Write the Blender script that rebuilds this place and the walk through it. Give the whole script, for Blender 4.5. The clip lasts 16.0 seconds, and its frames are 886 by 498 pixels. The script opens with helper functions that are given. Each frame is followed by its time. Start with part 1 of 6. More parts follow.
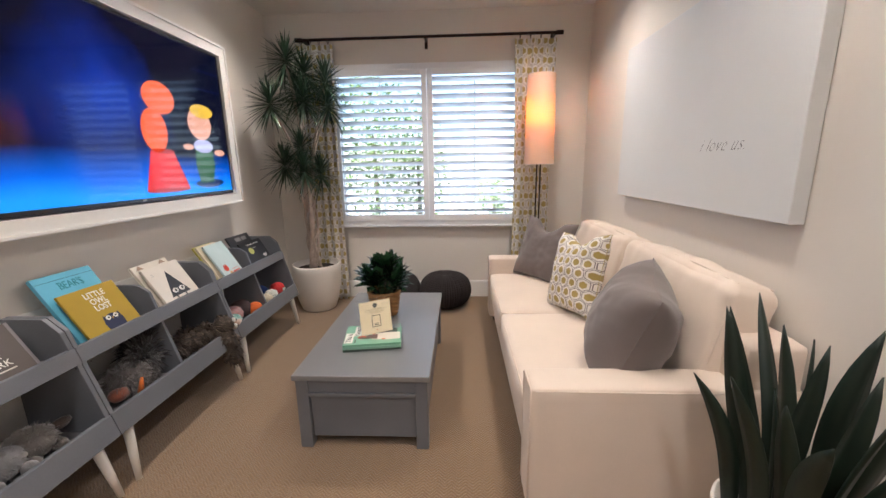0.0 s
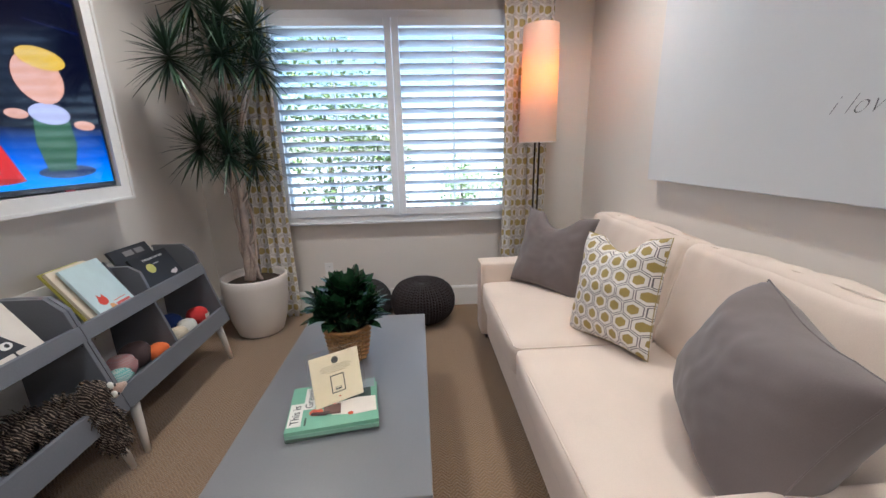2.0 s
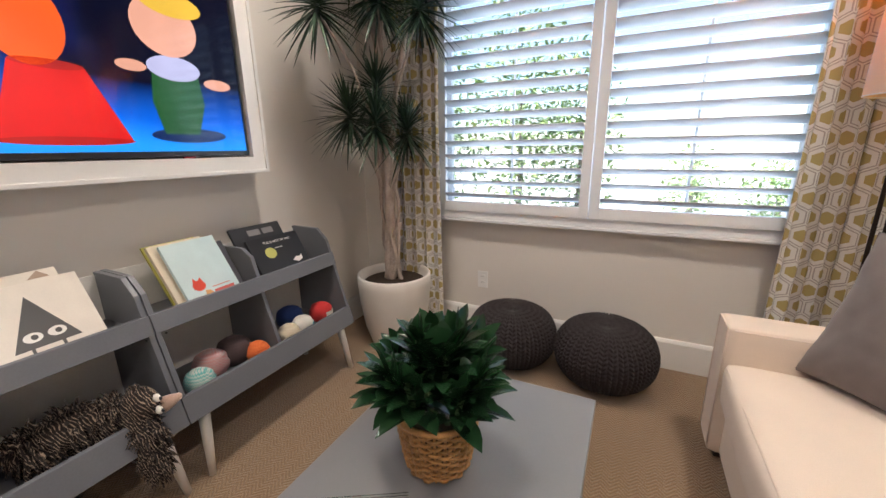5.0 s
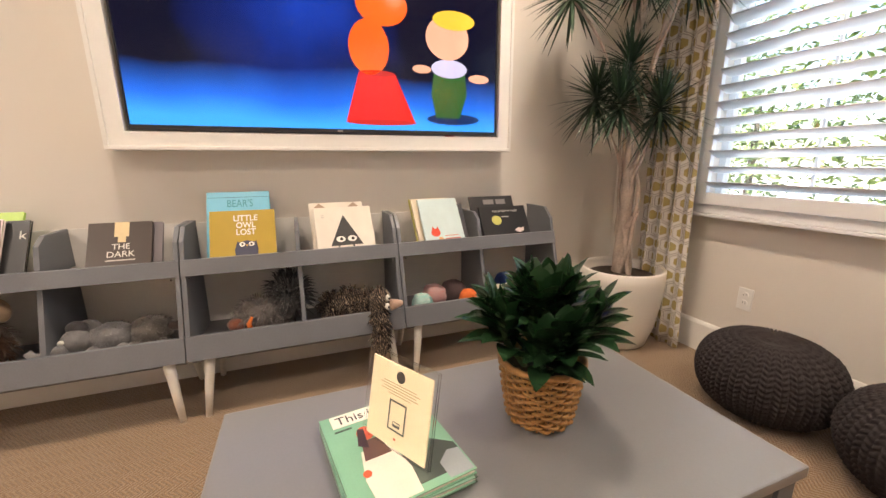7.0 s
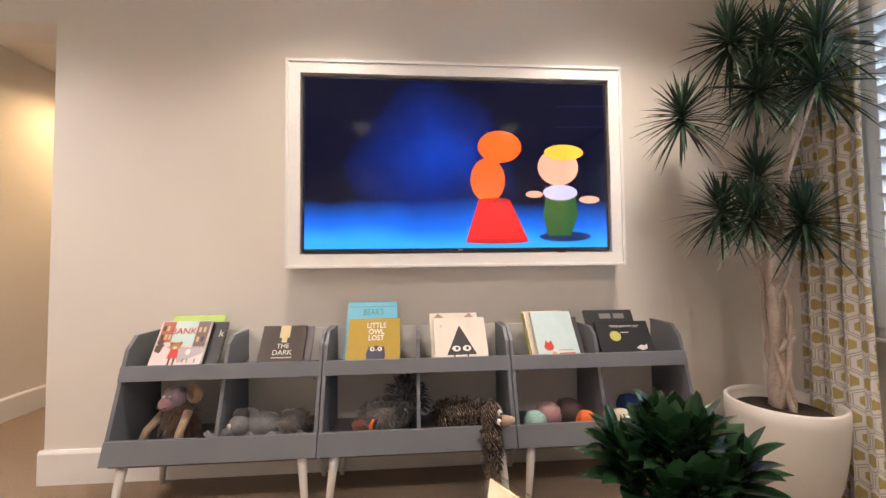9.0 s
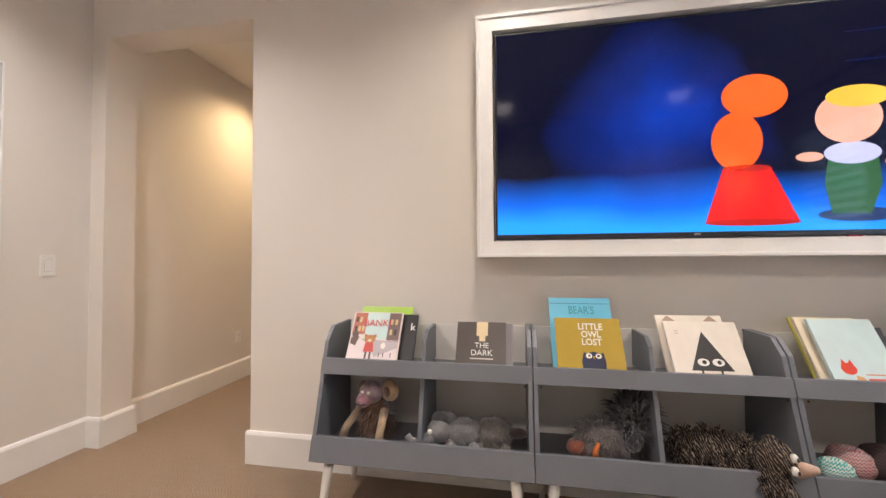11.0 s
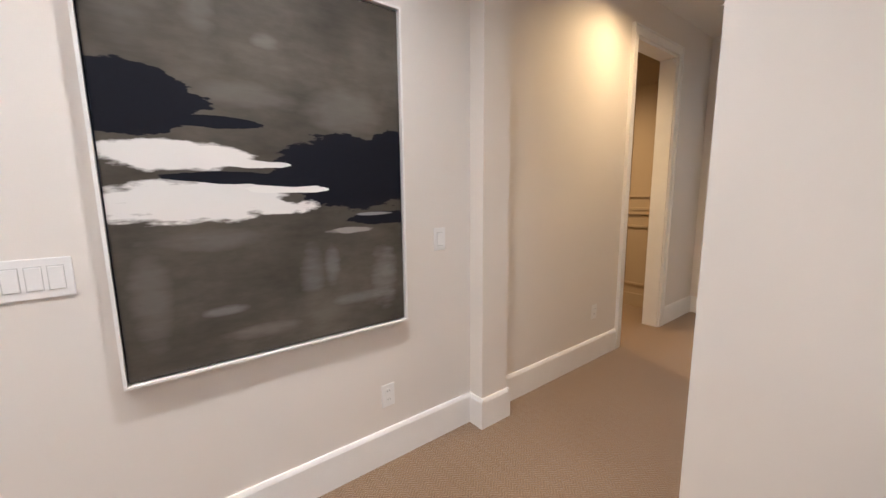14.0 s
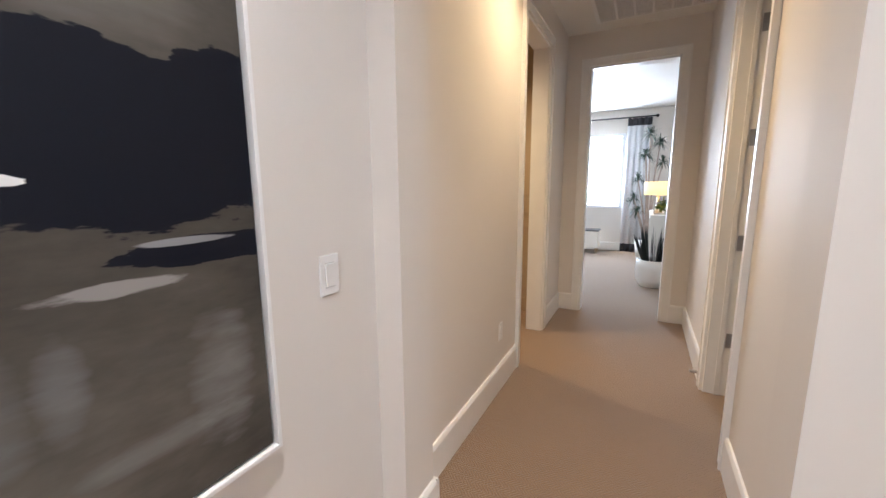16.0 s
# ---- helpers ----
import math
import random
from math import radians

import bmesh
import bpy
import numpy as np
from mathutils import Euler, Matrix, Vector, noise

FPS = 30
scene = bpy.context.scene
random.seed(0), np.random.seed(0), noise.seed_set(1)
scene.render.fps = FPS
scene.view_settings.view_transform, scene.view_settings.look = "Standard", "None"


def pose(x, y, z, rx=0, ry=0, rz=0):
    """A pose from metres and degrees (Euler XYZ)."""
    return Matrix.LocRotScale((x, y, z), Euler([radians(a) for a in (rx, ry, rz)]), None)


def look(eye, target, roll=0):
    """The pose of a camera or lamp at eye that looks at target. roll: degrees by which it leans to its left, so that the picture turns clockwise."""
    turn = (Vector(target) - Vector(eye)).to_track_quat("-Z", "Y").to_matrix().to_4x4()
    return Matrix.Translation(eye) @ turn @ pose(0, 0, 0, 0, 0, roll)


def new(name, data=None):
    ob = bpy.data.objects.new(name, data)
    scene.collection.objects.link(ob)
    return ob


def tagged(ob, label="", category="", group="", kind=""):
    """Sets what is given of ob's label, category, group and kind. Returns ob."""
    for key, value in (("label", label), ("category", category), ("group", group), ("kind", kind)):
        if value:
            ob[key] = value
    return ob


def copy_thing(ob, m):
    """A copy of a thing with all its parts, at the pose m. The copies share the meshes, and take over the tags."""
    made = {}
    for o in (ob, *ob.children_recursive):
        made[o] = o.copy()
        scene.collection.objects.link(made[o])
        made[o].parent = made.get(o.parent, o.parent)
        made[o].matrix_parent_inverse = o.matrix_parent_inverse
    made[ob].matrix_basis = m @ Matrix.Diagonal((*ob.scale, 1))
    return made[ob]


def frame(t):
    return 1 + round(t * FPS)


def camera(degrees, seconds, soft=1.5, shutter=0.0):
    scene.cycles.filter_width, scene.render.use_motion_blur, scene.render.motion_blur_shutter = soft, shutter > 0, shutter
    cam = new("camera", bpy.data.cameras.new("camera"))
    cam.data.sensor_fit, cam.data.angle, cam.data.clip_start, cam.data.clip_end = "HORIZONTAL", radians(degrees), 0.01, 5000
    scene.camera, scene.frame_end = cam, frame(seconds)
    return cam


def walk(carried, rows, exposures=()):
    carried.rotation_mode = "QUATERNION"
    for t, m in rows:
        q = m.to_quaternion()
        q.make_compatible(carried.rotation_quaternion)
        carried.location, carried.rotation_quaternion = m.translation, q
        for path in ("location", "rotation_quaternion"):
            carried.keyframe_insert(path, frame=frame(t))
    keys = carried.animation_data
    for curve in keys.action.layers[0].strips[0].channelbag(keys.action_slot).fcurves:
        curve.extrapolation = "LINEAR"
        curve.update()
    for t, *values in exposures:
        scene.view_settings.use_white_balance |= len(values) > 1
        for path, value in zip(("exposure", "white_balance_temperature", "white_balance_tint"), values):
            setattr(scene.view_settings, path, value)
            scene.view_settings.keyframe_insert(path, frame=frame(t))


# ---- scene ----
cam = camera(98.5, 16.0)
PATH = [
    (0, (0.201, 0.137, 1.373), (0.108, 2.089, 0.949), -0.9),
    (0.5, (0.162, 0.35, 1.36), (0.085, 2.299, 0.919), -0.8),
    (1, (0.096, 0.555, 1.345), (0.078, 2.496, 0.861), -0.9),
    (1.5, (0.066, 0.71, 1.341), (0.132, 2.646, 0.844), -1.1),
    (2, (0.041, 0.894, 1.343), (0.158, 2.826, 0.838), -1.3),
    (2.5, (0.039, 1.045, 1.343), (0.165, 2.975, 0.836), -1.3),
    (3, (0.043, 1.163, 1.327), (0.177, 3.096, 0.829), -1.2),
    (5.5, (0.119, 1.888, 1.122), (-1.132, 3.359, 0.599), -0.8),
    (6, (0.193, 1.936, 1.03), (-1.387, 3.051, 0.521), -0.6),
    (6.5, (0.321, 1.966, 1.047), (-1.403, 2.84, 0.532), -0.6),
    (7, (0.436, 2.0, 1.057), (-1.393, 2.679, 0.615), -0.4),
    (7.5, (0.532, 2.026, 1.089), (-1.389, 2.515, 0.822), -0.4),
    (8, (0.575, 2.023, 1.108), (-1.393, 2.366, 1.027), -0.5),
    (10.5, (0.339, 1.614, 1.147), (-1.654, 1.464, 1.213), -0.3),
    (11, (0.232, 1.43, 1.11), (-1.736, 1.074, 1.163), -0.3),
    (11.5, (0.107, 1.271, 1.124), (-1.775, 0.597, 1.176), -0.2),
    (12, (0.1, 1.054, 1.19), (-1.593, -0.01, 1.209), -0.3),
    (12.5, (0.043, 0.878, 1.283), (-1.453, -0.444, 1.162), -0.4),
    (13, (-0.02, 0.747, 1.309), (-1.417, -0.668, 1.09), -0.4),
    (13.5, (-0.142, 0.599, 1.316), (-1.425, -0.914, 1.057), -0.6),
    (14, (-0.284, 0.447, 1.328), (-1.495, -1.116, 1.029), -0.6),
    (14.5, (-0.339, 0.229, 1.348), (-1.568, -1.318, 1.034), -0.5),
    (15, (-0.415, 0.01, 1.351), (-1.794, -1.404, 1.036), -0.5),
    (15.5, (-0.552, -0.177, 1.335), (-2.115, -1.383, 1.013), -0.4),
    (16, (-0.674, -0.323, 1.329), (-2.423, -1.239, 1.009), -0.4),
]
# seconds, stops, kelvin, tint
EXPOSURES = [(0, 2.7, 5850, 11), (1.5, 2.5, 5300, 8), (3, 2.5, 5550, 9), (5.5, 2.82, 6250, 12), (7, 3.1, 6950, 14), (8, 3.1, 6600, 14), (10.5, 2.95, 6150, 13), (12.5, 2.93, 5650, 11), (14, 2.94, 5600, 11), (15, 3.06, 5150, 9), (16, 3.07, 5350, 10)]
walk(cam, [(t, look(eye, target, roll)) for t, eye, target, roll in PATH], EXPOSURES)

# ---- world, sun and lamps ----
world = bpy.data.worlds.new("sky")
scene.world = world
world.use_nodes = True
wn = world.node_tree
sky = wn.nodes.new("ShaderNodeTexSky")
sky.sky_type, sky.sun_disc = "NISHITA", False
sky.sun_elevation, sky.sun_rotation = radians(66), radians(204)
wn.links.new(sky.outputs[0], wn.nodes["Background"].inputs[0])
wn.nodes["Background"].inputs[1].default_value = 0.072


def lamp(name, kind, m, watts, color, **extra):
    data = bpy.data.lights.new(name, kind)
    data.energy, data.color = watts, color
    for k, v in extra.items():
        if k == "size":
            data.shadow_soft_size = v
        if k == "spot":
            data.spot_size, data.spot_blend = radians(v), 1.0
        if k == "angle":
            data.angle = radians(v)
    ob = new(name, data)
    ob.matrix_world = m
    return ob


lamp("sun", "SUN", look((0, 0, 10), (0.165, 0.37, 9.087)), 3.8, (1.0, 0.95, 0.88), angle=0.5)
CEIL = 2.80
WARM, HALLWARM = (1.0, 0.86, 0.70), (1.0, 0.66, 0.32)
CANS = [(-0.92, 3.1), (0.8, 3.1), (-0.92, 1.45), (0.8, 1.35), (-0.75, -0.35), (0.75, -0.35), (-2.95, -0.68)]
for cx, cy in CANS:
    # the middle pair is dimmed, the pair by the painting burns whiter
    watts = 14.5 if cx < -2 else 18.5 if cy < 0 else (11.5 if cx < 0 else 13) if cy < 2 else 16.5
    tint = HALLWARM if cx < -2 else (1.0, 0.89, 0.78) if cy < 0 else WARM
    lamp("downlight_lamp", "SPOT", look((cx, cy, CEIL - 0.03), (cx, cy, 0)), watts, tint, size=0.09, spot=146)

sky_light = bpy.data.lights.new("window_sky", "AREA")
sky_light.shape, sky_light.size, sky_light.size_y = "RECTANGLE", 1.78, 1.42
sky_light.energy, sky_light.color = 1.7, (0.60, 0.81, 1.0)
new("window_sky", sky_light).matrix_world = look((-0.115, 4.15, 1.56), (-0.115, 3.0, 1.56))


# ---- node helpers ----
class Nodes:
    def __init__(self, name):
        self.mat = bpy.data.materials.new(name)
        self.mat.use_nodes = True
        self.t = self.mat.node_tree
        self.p = self.t.nodes["Principled BSDF"]

    def put(self, sock, v):
        if isinstance(v, bpy.types.NodeSocket):
            self.t.links.new(v, sock)
        elif isinstance(v, (tuple, list)) and len(v) == 3 and sock.type == "RGBA":
            sock.default_value = (*v, 1)
        else:
            sock.default_value = v

    def add(self, kind, *ins, out=0, **props):
        n = self.t.nodes.new("ShaderNode" + kind)
        for k, v in props.items():
            setattr(n, k, v)
        for i, v in enumerate(ins):
            if v is not None:
                self.put(n.inputs[i], v)
        return n.outputs[out]

    def m(self, op, *ins):
        return self.add("Math", *ins, operation=op)

    def coord(self, which="Object"):
        n = self.t.nodes.new("ShaderNodeTexCoord")
        return n.outputs[which]

    def split(self, v):
        n = self.t.nodes.new("ShaderNodeSeparateXYZ")
        self.t.links.new(v, n.inputs[0])
        return n.outputs

    def noise(self, v, scale, detail=3, rough=0.5, distort=0.0):
        n = self.t.nodes.new("ShaderNodeTexNoise")
        self.put(n.inputs["Vector"], v)
        n.inputs["Scale"].default_value, n.inputs["Detail"].default_value = scale, detail
        n.inputs["Roughness"].default_value, n.inputs["Distortion"].default_value = rough, distort
        return n.outputs[0]

    def ramp(self, f, *stops):
        n = self.t.nodes.new("ShaderNodeValToRGB")
        self.put(n.inputs[0], f)
        e = n.color_ramp.elements
        while len(e) < len(stops):
            e.new(0.5)
        for k, (p, c) in zip(e, stops):
            k.position, k.color = p, (*c, 1) if len(c) == 3 else c
        return n.outputs[0]

    def mix(self, f, a, b):
        n = self.t.nodes.new("ShaderNodeMix")
        n.data_type = "RGBA"
        self.put(n.inputs[0], f)
        self.put(n.inputs[6], a)
        self.put(n.inputs[7], b)
        return n.outputs[2]

    def bump(self, h, strength=0.3, dist=0.01):
        n = self.t.nodes.new("ShaderNodeBump")
        n.inputs["Strength"].default_value, n.inputs["Distance"].default_value = strength, dist
        self.put(n.inputs["Height"], h)
        self.t.links.new(n.outputs[0], self.p.inputs["Normal"])

    def done(self, color=None, rough=0.5, metal=0.0, **more):
        if color is not None:
            self.put(self.p.inputs["Base Color"], color)
        self.put(self.p.inputs["Roughness"], rough)
        self.p.inputs["Metallic"].default_value = metal
        for k, v in more.items():
            self.put(self.p.inputs[k.replace("_", " ")], v)
        return self.mat


def shade(c, f):
    return tuple(min(1, x * f) for x in c)


def simple(name, color, rough=0.5, metal=0.0, vary=0.12, scale=8, grain=120, bump=0.08, **more):
    """A surface with variation at two scales and a fine relief."""
    n = Nodes(name)
    v = n.coord()
    big, fine = n.noise(v, scale, 3), n.noise(v, grain, 2)
    f = n.m("ADD", n.m("MULTIPLY", big, 0.65), n.m("MULTIPLY", fine, 0.35))
    col = n.ramp(f, (0.3, shade(color, 1 - vary)), (0.7, shade(color, 1 + vary)))
    if bump:
        n.bump(fine, bump, 0.003)
    return n.done(col, rough, metal, **more)


def fabric(name, color, weave=900, vary=0.08, bump=0.35):
    n = Nodes(name)
    v = n.coord()
    big, fine = n.noise(v, 5, 4), n.noise(v, weave * 0.4, 3)
    f = n.m("ADD", n.m("MULTIPLY", big, 0.5), n.m("MULTIPLY", fine, 0.5))
    col = n.ramp(f, (0.3, shade(color, 1 - 0.7 * vary)), (0.7, shade(color, 1 + 0.7 * vary)))
    n.bump(n.m("ADD", n.m("ADD", n.m("MULTIPLY", n.noise(v, 24, 3), 1.2), n.m("MULTIPLY", n.noise(v, 7, 2, 0.5), 5.0)), fine), bump * 0.6, 0.0015)
    return n.done(col, 0.92, Sheen_Weight=0.25)


def carpet():
    """Loop pile in narrow zigzag rows."""
    n = Nodes("herringbone_carpet")
    s = n.split(n.coord())
    wide = 0.031
    zig = n.m("ABSOLUTE", n.m("SUBTRACT", n.m("FRACT", n.m("DIVIDE", s[0], 2 * wide)), 0.5))
    row = n.m("ADD", s[1], n.m("MULTIPLY", zig, 2 * wide * 1.0))
    stripe = n.m("ADD", n.m("MULTIPLY", n.m("SINE", n.m("MULTIPLY", row, 2 * math.pi / 0.017)), 0.5), 0.5)
    v = n.coord()
    big, fine, mid = n.noise(v, 1.3, 4), n.noise(v, 330, 2), n.noise(v, 60, 3)
    f = n.m("ADD", n.m("MULTIPLY", stripe, 0.17), n.m("ADD", n.m("MULTIPLY", fine, 0.54), n.m("ADD", n.m("MULTIPLY", big, 0.16), n.m("MULTIPLY", mid, 0.16))))
    col = n.ramp(f, (0.25, (0.105, 0.060, 0.030)), (0.55, (0.250, 0.160, 0.086)), (0.85, (0.40, 0.268, 0.165)))
    n.bump(n.m("ADD", n.m("MULTIPLY", stripe, 0.7), n.m("ADD", n.m("MULTIPLY", fine, 1.3), n.m("MULTIPLY", mid, 0.6))), 0.7, 0.004)
    return n.done(col, 0.95, Sheen_Weight=0.3)


def wall_paint(name, color):
    n = Nodes(name)
    v = n.coord()
    fine, big = n.noise(v, 240, 3), n.noise(v, 1.1, 3)
    col = n.ramp(big, (0.25, shade(color, 0.96)), (0.75, shade(color, 1.03)))
    n.bump(fine, 0.10, 0.002)
    return n.done(col, n.m("ADD", 0.55, n.m("MULTIPLY", big, 0.2)))


PAINT = wall_paint("greige_wall_paint", (0.73, 0.685, 0.63))
CEILING = wall_paint("white_ceiling_paint", (0.78, 0.75, 0.70))
TRIM = simple("white_trim_paint", (0.80, 0.785, 0.76), 0.35, vary=0.03, bump=0.03)
CARPET = carpet()
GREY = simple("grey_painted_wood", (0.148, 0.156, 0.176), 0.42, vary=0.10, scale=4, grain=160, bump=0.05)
CREAM = fabric("cream_linen", (0.71, 0.595, 0.50))


# ---- mesh helpers ----
class B:
    """Collects vertices and faces of one mesh; m is the slot of the face's material."""

    def __init__(self):
        self.v, self.f, self.s = [], [], []

    def add(self, verts, faces, m=0, M=None):
        k = len(self.v)
        self.v += [tuple(M @ Vector(p)) if M else tuple(p) for p in verts]
        self.f += [tuple(i + k for i in f) for f in faces]
        self.s += [m] * len(faces)
        return self

    def box(self, a, b, m=0, M=None):
        (x0, y0, z0), (x1, y1, z1) = a, b
        vs = [(x, y, z) for z in (z0, z1) for y in (y0, y1) for x in (x0, x1)]
        return self.add(vs, [(0, 2, 3, 1), (4, 5, 7, 6), (0, 1, 5, 4), (2, 6, 7, 3), (0, 4, 6, 2), (1, 3, 7, 5)], m, M)

    def prism(self, outline, y0, y1, m=0, M=None):
        """An outline in x and z, drawn out from y0 to y1."""
        n = len(outline)
        vs = [(x, y0, z) for x, z in outline] + [(x, y1, z) for x, z in outline]
        fs = [tuple(range(n)), tuple(range(2 * n - 1, n - 1, -1))] + [(i, i + n, (i + 1) % n + n, (i + 1) % n) for i in range(n)]
        return self.add(vs, fs, m, M)

    def lathe(self, profile, n=24, m=0, M=None, wob=None):
        vs, fs = [], []
        for j, (r, z) in enumerate(profile):
            for i in range(n):
                a = 2 * math.pi * i / n
                q = r * (wob(a, z) if wob else 1)
                vs.append((q * math.cos(a), q * math.sin(a), z))
        for j in range(len(profile) - 1):
            for i in range(n):
                k = (i + 1) % n
                fs.append((j * n + i, j * n + k, (j + 1) * n + k, (j + 1) * n + i))
        fs.append(tuple(range(n - 1, -1, -1)))
        fs.append(tuple((len(profile) - 1) * n + i for i in range(n)))
        return self.add(vs, fs, m, M)

    def tube(self, pts, radii, n=8, m=0, M=None):
        pts = [Vector(p) for p in pts]
        vs, fs = [], []
        side = Vector((1, 0, 0.3)).normalized()
        for j, p in enumerate(pts):
            d = (pts[min(j + 1, len(pts) - 1)] - pts[max(j - 1, 0)]).normalized()
            u = d.cross(side)
            if u.length < 0.05:
                u = d.cross(Vector((0, 1, 0.2)))
            u.normalize()
            w = d.cross(u)
            r = radii[j] if isinstance(radii, (list, tuple)) else radii
            for i in range(n):
                a = 2 * math.pi * i / n
                vs.append(p + r * (math.cos(a) * u + math.sin(a) * w))
        for j in range(len(pts) - 1):
            for i in range(n):
                k = (i + 1) % n
                fs.append((j * n + i, j * n + k, (j + 1) * n + k, (j + 1) * n + i))
        fs.append(tuple(range(n - 1, -1, -1)))
        fs.append(tuple((len(pts) - 1) * n + i for i in range(n)))
        return self.add(vs, fs, m, M)

    def ball(self, c, r, nu=16, nv=10, m=0, M=None, rough=0.0):
        r = (r, r, r) if isinstance(r, (int, float)) else r
        vs, fs = [], []
        for j in range(nv + 1):
            th = math.pi * j / nv
            for i in range(nu):
                a = 2 * math.pi * i / nu
                d = Vector((math.sin(th) * math.cos(a), math.sin(th) * math.sin(a), math.cos(th)))
                q = 1 + rough * noise.noise(d * 3 + Vector(c) * 7)
                vs.append((c[0] + r[0] * q * d.x, c[1] + r[1] * q * d.y, c[2] + r[2] * q * d.z))
        for j in range(nv):
            for i in range(nu):
                k = (i + 1) % nu
                fs.append((j * nu + i, (j + 1) * nu + i, (j + 1) * nu + k, j * nu + k))
        return self.add(vs, fs, m, M)

    def softbox(self, c, half, r, crown=0.0, n=8, m=0, M=None, lump=0.0):
        """A rounded box that swells by crown at the middle of each face."""
        c, half = Vector(c), Vector(half)
        inner = half - Vector((r, r, r))
        for ax in range(3):
            for sg in (-1, 1):
                vs, fs = [], []
                for j in range(n + 1):
                    for i in range(n + 1):
                        q = [0, 0, 0]
                        q[ax], q[(ax + 1) % 3], q[(ax + 2) % 3] = sg, 2 * i / n - 1, 2 * j / n - 1
                        for k in range(3):
                            if k != ax:
                                q[k] = math.copysign(1 - (1 - abs(q[k])) ** 1.7, q[k])
                        p = Vector([q[k] * half[k] for k in range(3)])
                        core = Vector([max(-inner[k], min(inner[k], p[k])) for k in range(3)])
                        d = p - core
                        p = core + d.normalized() * r
                        u, w = q[(ax + 1) % 3], q[(ax + 2) % 3]
                        p[ax] += sg * crown * (1 - u * u) * (1 - w * w)
                        if lump:
                            p += lump * noise.noise_vector((p + c) * 5)
                        vs.append(p + c)
                for j in range(n):
                    for i in range(n):
                        a = j * (n + 1) + i
                        fs.append((a, a + 1, a + n + 2, a + n + 1) if sg > 0 else (a, a + n + 1, a + n + 2, a + 1))
                self.add(vs, fs, m, M)
        return self

    def ribbon(self, spine, widths, up, fold=0.0, m=0, M=None):
        """A leaf along spine: a middle rib with two edges, lifted by fold."""
        vs, fs = [], []
        for j, p in enumerate(spine):
            p = Vector(p)
            d = Vector(spine[min(j + 1, len(spine) - 1)]) - Vector(spine[max(j - 1, 0)])
            s = d.cross(Vector(up))
            s = s.normalized() if s.length > 1e-6 else Vector((1, 0, 0))
            n = s.cross(d).normalized()
            w = widths[j]
            vs += [p - s * w + n * w * fold, p, p + s * w + n * w * fold]
        for j in range(len(spine) - 1):
            a = 3 * j
            fs += [(a, a + 1, a + 4, a + 3), (a + 1, a + 2, a + 5, a + 4)]
        return self.add(vs, fs, m, M)


def part(name, b, material, parent=None, label="", bevel=0.0, smooth=False, segments=2, uv=None, weld=False):
    me = bpy.data.meshes.new(name)
    me.from_pydata(b.v, [], b.f)
    for mt in material if isinstance(material, (list, tuple)) else [material]:
        me.materials.append(mt)
    me.polygons.foreach_set("material_index", b.s)
    if uv:
        layer = me.uv_layers.new(name="UVMap")
        for loop in me.loops:
            layer.data[loop.index].uv = uv[loop.vertex_index]
    if bevel or smooth or weld:
        bm = bmesh.new()
        bm.from_mesh(me)
        if weld:
            bmesh.ops.remove_doubles(bm, verts=bm.verts, dist=0.0004)
        bmesh.ops.recalc_face_normals(bm, faces=bm.faces)
        if bevel:
            sharp = [e for e in bm.edges if len(e.link_faces) == 2 and e.calc_face_angle() > 0.5]
            bmesh.ops.bevel(bm, geom=sharp, offset=bevel, segments=segments, profile=0.6, affect="EDGES", clamp_overlap=True)
        for f in bm.faces:
            f.smooth = smooth
        bm.to_mesh(me)
        bm.free()
    ob = new(name, me)
    if parent:
        ob.parent = parent
    if label:
        ob["label"] = label
    return ob


def thing(name, label, category, m=None, group="", kind=""):
    ob = new(name)
    ob.empty_display_size = 0.1
    if m:
        ob.matrix_world = m
    return tagged(ob, label, category, group, kind)


def structure(name, b, material, label, category, bevel=0.0, smooth=False):
    return tagged(part(name, b, material, None, "", bevel, smooth), label, category, "", "structure")


# ---- floor, walls and ceilings ----
WX, EX, SY, NY, T = -1.67, 1.427, -1.10, 4.07, 0.195
HY, HX, DOOR, OPEN = 0.10, -4.89, 2.485, 2.477
structure("floor", B().box((-9.4, -4.5, -0.05), (EX + T, NY + T, 0)), CARPET, "beige herringbone loop-pile carpet", "carpet floor")
b = B().box((WX - T, SY - T, CEIL), (EX + T, NY + T, CEIL + 0.1)).box((HX - 0.13, SY - T, CEIL), (WX - T, HY + T, CEIL + 0.1))
structure("ceiling", b, CEILING, "white painted flat ceiling", "ceiling")
WL, WR, WB, WT = -1.047, 0.812, 0.820, 2.298
b = B().box((WX - T, NY, 0), (WL, NY + T, CEIL)).box((WR, NY, 0), (EX + T, NY + T, CEIL))
b.box((WL, NY, 0), (WR, NY + T, WB)).box((WL, NY, WT), (WR, NY + T, CEIL))
structure("wall_north", b, PAINT, "greige painted wall with the shuttered window", "wall")
structure("wall_east", B().box((EX, SY - T, 0), (EX + T, NY, CEIL)), PAINT, "greige painted wall behind the sofa", "wall")
b = B().box((WX - T, 0.003, 0), (WX, NY, CEIL)).box((WX - T, SY, 0), (WX, -0.998, CEIL)).box((WX - T, -0.998, OPEN), (WX, 0.003, CEIL))
structure("wall_west", b, PAINT, "greige painted wall with a cased opening to the hallway", "wall")
D1A, D1B = -3.366, -4.11
